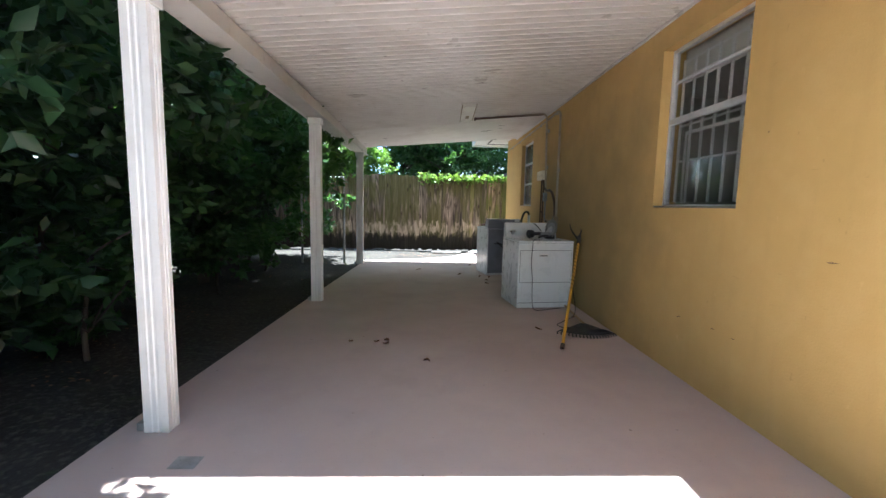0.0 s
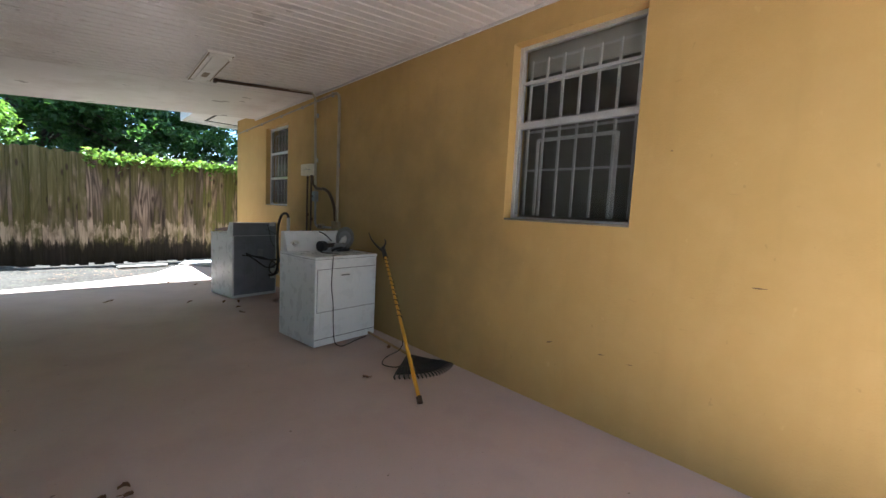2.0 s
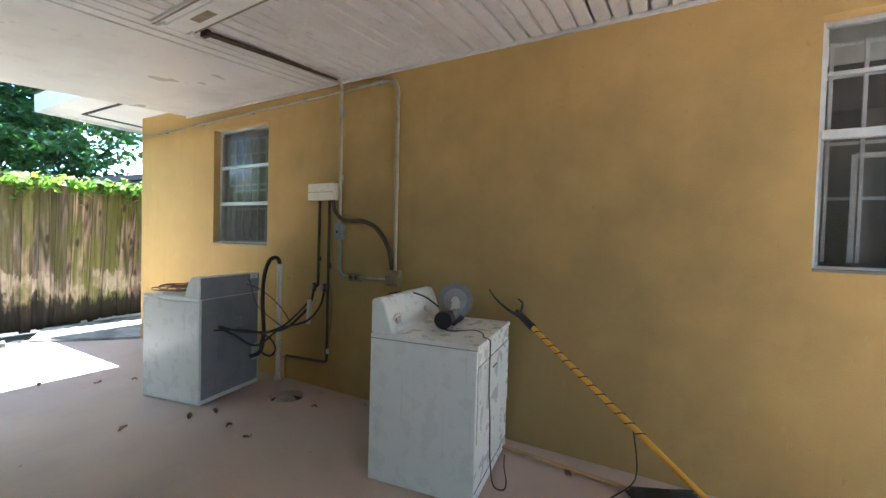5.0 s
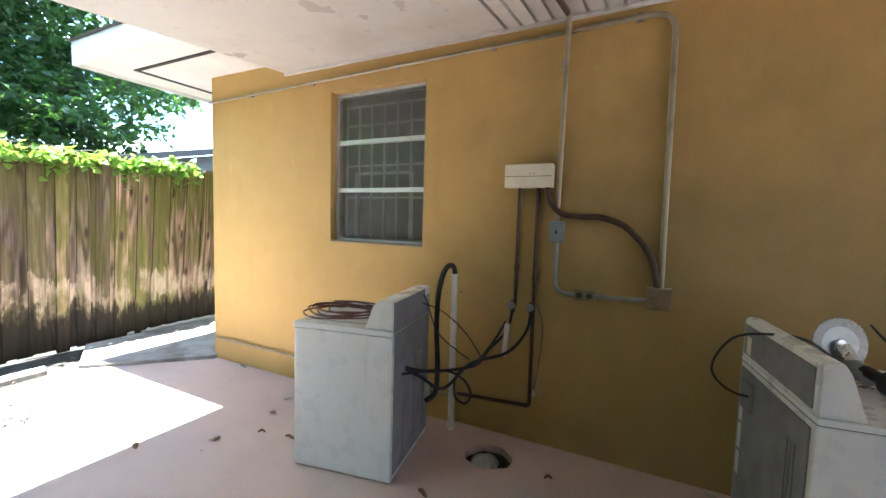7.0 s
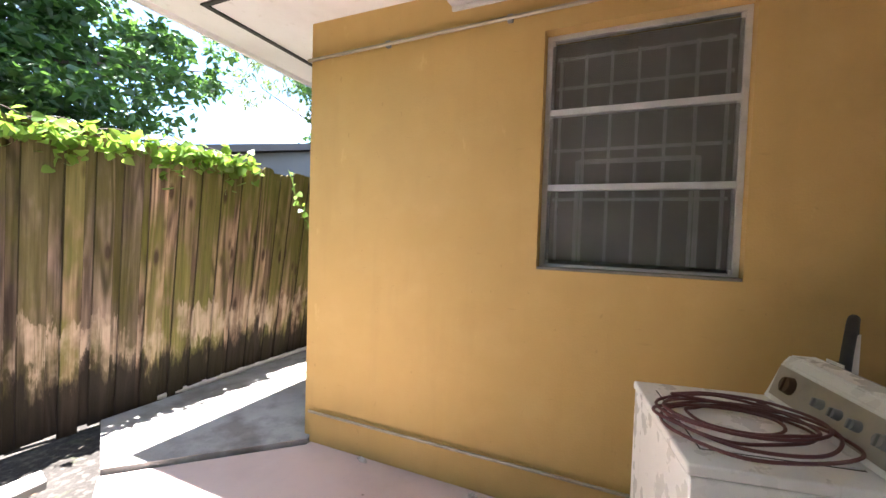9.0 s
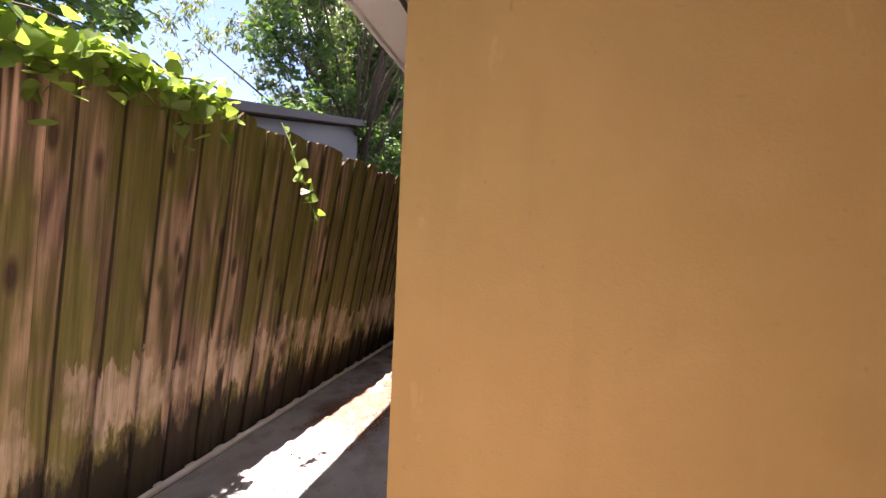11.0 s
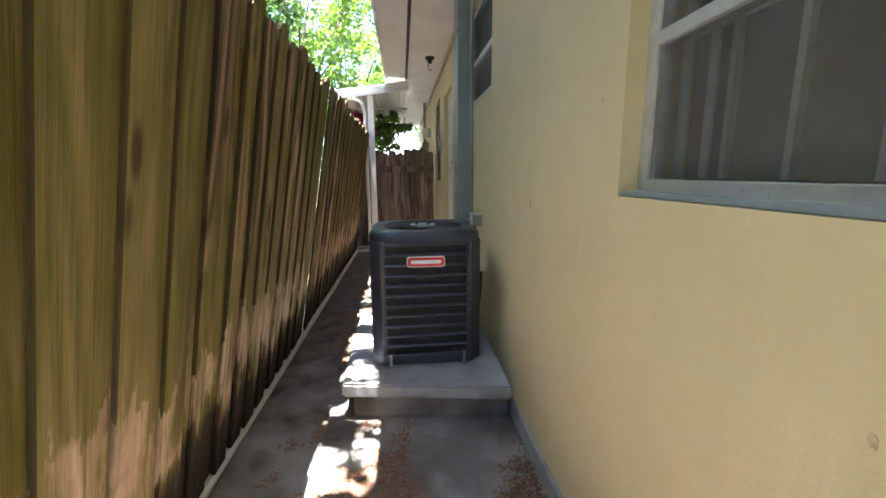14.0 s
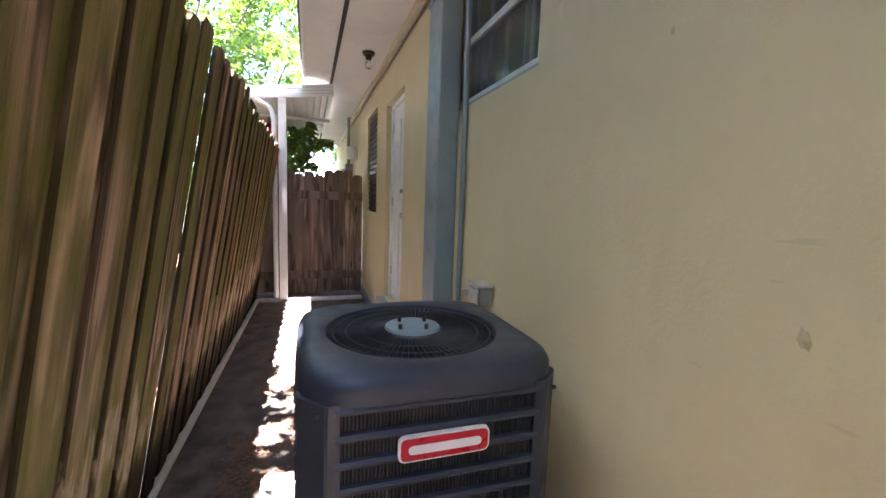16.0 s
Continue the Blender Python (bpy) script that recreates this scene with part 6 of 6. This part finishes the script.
for x0, x1, n, dz in ((0.0, 2.4, 540, 0.045), (2.3, 2.62, 60, 0.06), (-0.35, 0.05, 90, 0.07), (-6.0, -2.4, 700, 0.12)):
    x = rng.uniform(x0, x1, n)
    z = 2.17 + rng.normal(size=n) * dz - np.abs(rng.normal(size=n)) * 0.07
    for a, b in zip(x, z):
        hang = max(0.0, noise.noise(Vector((a * 3.1, 0, 3)))) * 0.30 * rng.random()
        b = b - hang
        pts.append((a, fence_y(min(b, 2.14), a) - 0.02 - abs(rng.normal()) * 0.05 + (0.16 * rng.random() if b > 2.18 else 0), b))
leaves_mesh("foliage", pts, np.full(len(pts), 0.075), M_VINE, vn, 0.25, rng, 0.85, True)
for k in range(7):
    x = 0.3 + k * 0.33
    part("stem", tube([(x, fence_y(2.1, x) - 0.03, 2.17), (x + 0.2, fence_y(2.1, x) - 0.06, 2.21), (x + 0.42, fence_y(2.05, x) - 0.03, 2.14)], 0.005, 5), M_BARK, vn)
hv = thing("hanging_vine", Matrix.Identity(4), "single bright green creeper strand hanging down the fence", "vine")
strand = smooth_line([(2.93, 11.70, 2.14), (2.90, 11.60, 1.98), (2.87, 11.53, 1.83), (2.90, 11.51, 1.77), (2.945, 11.505, 1.72), (2.955, 11.50, 1.66), (2.965, 11.50, 1.63), (3.0, 11.495, 1.60), (3.02, 11.495, 1.575), (3.045, 11.495, 1.54), (3.035, 11.495, 1.50), (3.04, 11.495, 1.47)], 5)
part("stem", tube(strand, 0.003, 5, curved=False), M_VINE, hv)
lp_ = [(2.94, 11.68, 2.12), (2.90, 11.62, 2.06), (2.93, 11.60, 2.0), (2.86, 11.57, 1.95), (2.90, 11.54, 1.90), (2.85, 11.52, 1.86), (2.88, 11.50, 1.80), (2.84, 11.50, 1.765),
       (2.955, 11.49, 1.785), (2.95, 11.50, 1.75), (2.92, 11.495, 1.725), (2.965, 11.49, 1.675), (2.945, 11.495, 1.68), (2.94, 11.49, 1.65), (3.03, 11.49, 1.605), (3.0, 11.49, 1.575)]
for a, b in (((2.96, 11.495, 1.63), (2.97, 11.49, 1.54)), ((3.02, 11.495, 1.575), (3.01, 11.49, 1.50))):
    part("tendril", tube([a, ((a[0] + b[0]) / 2 - 0.015, a[1] - 0.005, (a[2] + b[2]) / 2), b, (b[0] + 0.012, b[1], b[2] - 0.006), (b[0] + 0.008, b[1] - 0.004, b[2] + 0.006)], 0.0013, 5), M_VINE, hv)
leaves_mesh("foliage", lp_, np.full(len(lp_), 0.056), M_VINE, hv, 0.5, rng, 0.9, True)

# added wall that blocks bright gaps mirrored in the window glass
setting(part("wall_yard", box((-9.9, -16, -0.1), (-9.7, 16, 2.3), 0.01), M_GATE), "dark wooden wall added to close bright gaps deep in the yard", "wall")

# pipe frame of an old wire gate among the trees
wg = thing("pipe_gate", pose(-2.9, 9.3, -0.05), "old grey pipe gate frame among the trees", "gate")
part("post", cyl((0, 0, -0.1), (0, 0, 1.95), 0.025, seg=10), M_GALV, wg)
part("post", cyl((0.95, 0, -0.1), (0.95, 0, 1.95), 0.025, seg=10), M_GALV, wg)
part("top_rail", cyl((0, 0, 1.95), (0.95, 0, 1.95), 0.02, seg=10), M_GALV, wg)

# scrapes and chips in the stucco
M_SCRAPE = paint("scraped_stucco", (0.20, 0.13, 0.06), 0.9, 0, (0.08, 0.05, 0.03), 0.5, 60)
M_CHIP = paint("chipped_cream_stucco", (0.48, 0.41, 0.25), 0.9, 0, (0.24, 0.18, 0.10), 0.6, 70)


def scrape(w, h, seed):
    """A thin uneven fleck, its width along x and height along z."""
    rnd = random.Random(seed)
    n = 11
    bm = bmesh.new()
    pts = [(w / 2 * math.cos(2 * math.pi * k / n) * rnd.uniform(0.55, 1.1), h / 2 * math.sin(2 * math.pi * k / n) * rnd.uniform(0.55, 1.1)) for k in range(n)]
    f = bm.faces.new([bm.verts.new((x, -0.001, z)) for x, z in pts])
    e = bmesh.ops.extrude_face_region(bm, geom=[f])
    bmesh.ops.translate(bm, vec=(0, 0.002, 0), verts=[v for v in e["geom"] if isinstance(v, bmesh.types.BMVert)])
    return bm


for k, (y, z, w, h, a) in enumerate(((3.08, 0.48, 0.060, 0.010, 18), (2.69, 0.50, 0.055, 0.008, 10), (2.50, 0.49, 0.045, 0.006, 6), (1.91, 1.08, 0.075, 0.009, 2), (2.38, 1.80, 0.02, 0.008, -12),
                                     (7.60, 1.02, 0.022, 0.016, 0), (7.72, 1.0, 0.016, 0.014, 0))):
    sc = part("scrape", scrape(w, h, k), M_SCRAPE)
    sc.matrix_world = pose(WX, y, z, 0, 0, 90) @ pose(0, 0, 0, 0, a)
    setting(sc, "small dark scrape in the ochre stucco", "scrape")
for k, (x, z, w, h) in enumerate(((3.232, 1.085, 0.022, 0.046), (3.445, 0.75, 0.006, 0.012), (3.54, 1.05, 0.014, 0.03), (4.35, 1.62, 0.010, 0.02), (5.35, 1.86, 0.012, 0.02), (5.05, 2.02, 0.016, 0.02), (5.02, 1.25, 0.022, 0.05), (5.2, 0.8, 0.008, 0.014))):
    sc = part("scrape", scrape(w, h, 20 + k), M_CHIP)
    sc.matrix_world = pose(x, WY, z, 0, 8)
    setting(sc, "small brown chip in the cream stucco", "scrape")


# ---------------------------------------------------------------- fence, gate (pieces shared between boards)
def board_mesh(name, w, h, t, shape, material, edge=None):
    """One board in its own space, its foot at z = 0; dog-eared or plain top, shade painted on its sawn edges."""
    rnd = random.Random(shape * 7 + 1)
    c = 0.028 if shape % 2 else 0.012
    bow = rnd.uniform(-0.0012, 0.0012)
    pts = [(-w / 2, 0), (w / 2, 0), (w / 2 + bow, h * 0.5), (w / 2, h - c), (w / 2 - c, h + rnd.uniform(-0.004, 0.004)), (-w / 2 + c, h), (-w / 2, h - c * 1.2), (-w / 2 + bow, h * 0.5)]
    bm = bmesh.new()
    f = bm.faces.new([bm.verts.new((x, -t / 2, z)) for x, z in pts])
    e = bmesh.ops.extrude_face_region(bm, geom=[f])
    bmesh.ops.translate(bm, vec=(0, t, 0), verts=[v for v in e["geom"] if isinstance(v, bmesh.types.BMVert)])
    bmesh.ops.bevel(bm, geom=[e for e in bm.edges if abs(e.verts[0].co.y - e.verts[1].co.y) < 1e-6 and e.calc_length() > 0.5], offset=0.004, segments=1, affect="EDGES")
    bmesh.ops.recalc_face_normals(bm, faces=bm.faces[:])
    me = bpy.data.meshes.new(name)
    bm.to_mesh(me)
    bm.free()
    me.materials.append(material)
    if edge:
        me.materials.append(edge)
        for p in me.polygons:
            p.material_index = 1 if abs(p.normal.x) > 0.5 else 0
    return me


def build_fence():
    rnd = random.Random(12)
    fence = thing("fence", pose(0, 12.07, -0.04), "tall weathered brown wooden board fence leaning inwards", "fence")
    sizes = ((0.138, 2.16), (0.146, 2.19), (0.118, 2.14), (0.142, 2.17), (0.156, 2.18), (0.126, 2.15))
    kinds = [board_mesh("fence_board", w, h, 0.018, i, M_FENCE, M_EDGE_SHADE) for i, (w, h) in enumerate(sizes)]
    # the yard stretch is greyer, and darkened in its colour for shade
    old = [board_mesh("yard_fence_board", w, h, 0.018, i, M_FENCE_YARD, M_EDGE_SHADE) for i, (w, h) in enumerate(sizes)]
    x, side = -7.0, 1
    while x < 10.75:
        i = rnd.randrange(6)
        w = sizes[i][0]
        b = new("board", (old if x < 1.35 + rnd.uniform(-0.3, 0.3) else kinds)[i])
        b.parent = fence
        lean = math.degrees(math.atan(fence_lean(x)))
        b.matrix_local = pose(x + w / 2, side * rnd.uniform(0.0090, 0.0092), rnd.uniform(-0.03, 0.02) + 0.35 * (0.175 - fence_lean(x)), lean + rnd.uniform(-0.02, 0.02), rnd.uniform(-0.15, 0.15), rnd.uniform(-0.15, 0.15))
        side = -side
        x += w - rnd.uniform(0.030, 0.044)
    for z in (0.45, 1.15, 1.80):
        part("rail", tube([(x, 0.072 - z * fence_lean(x), z) for x in (-7, 1.2, 2.5, 4.0, 10.75)], 0.04, 4, curved=False), M_FENCE, fence)
    strip = tube([(0.95, 12.2, 0.02), (2.2, 12.06, 0.04), (5.0, 12.045, 0.045), (8.0, 12.02, 0.04), (10.46, 11.99, 0.04)], 0.026, 8)
    setting(part("edging", strip, M_PVC), "long pale pipe edging along the fence foot", "edging")
    setting(part("edging", box((10.38, 10.6, 0.02), (10.46, 11.97, 0.075), 0.01), M_PVC), "pale edging strip before the gate", "edging")


def build_gate():
    rnd = random.Random(3)
    gate = thing("gate", pose(10.9, 10.55, 0.02), "closed brown wooden board gate across the path", "gate")
    kinds = [board_mesh("gate_board", 0.14, h, 0.018, 1, M_GATE) for h in (1.78, 1.82, 1.80)]
    for n in range(11):
        b = new("board", kinds[rnd.randrange(3)])
        b.parent = gate
        b.matrix_local = pose(0.003 * (-1) ** n, 0.075 + n * 0.1385, rnd.uniform(-0.01, 0.02) + 0.03 * math.sin(n * 0.9), rnd.uniform(-0.12, 0.12), 0, 90 + rnd.uniform(-1, 1))
    for z in (0.29, 1.47):
        part("rail", box((-0.055, 0.0, z - 0.06), (-0.012, 1.5, z + 0.06), 0.004), M_GATE, gate)


build_fence()
build_gate()
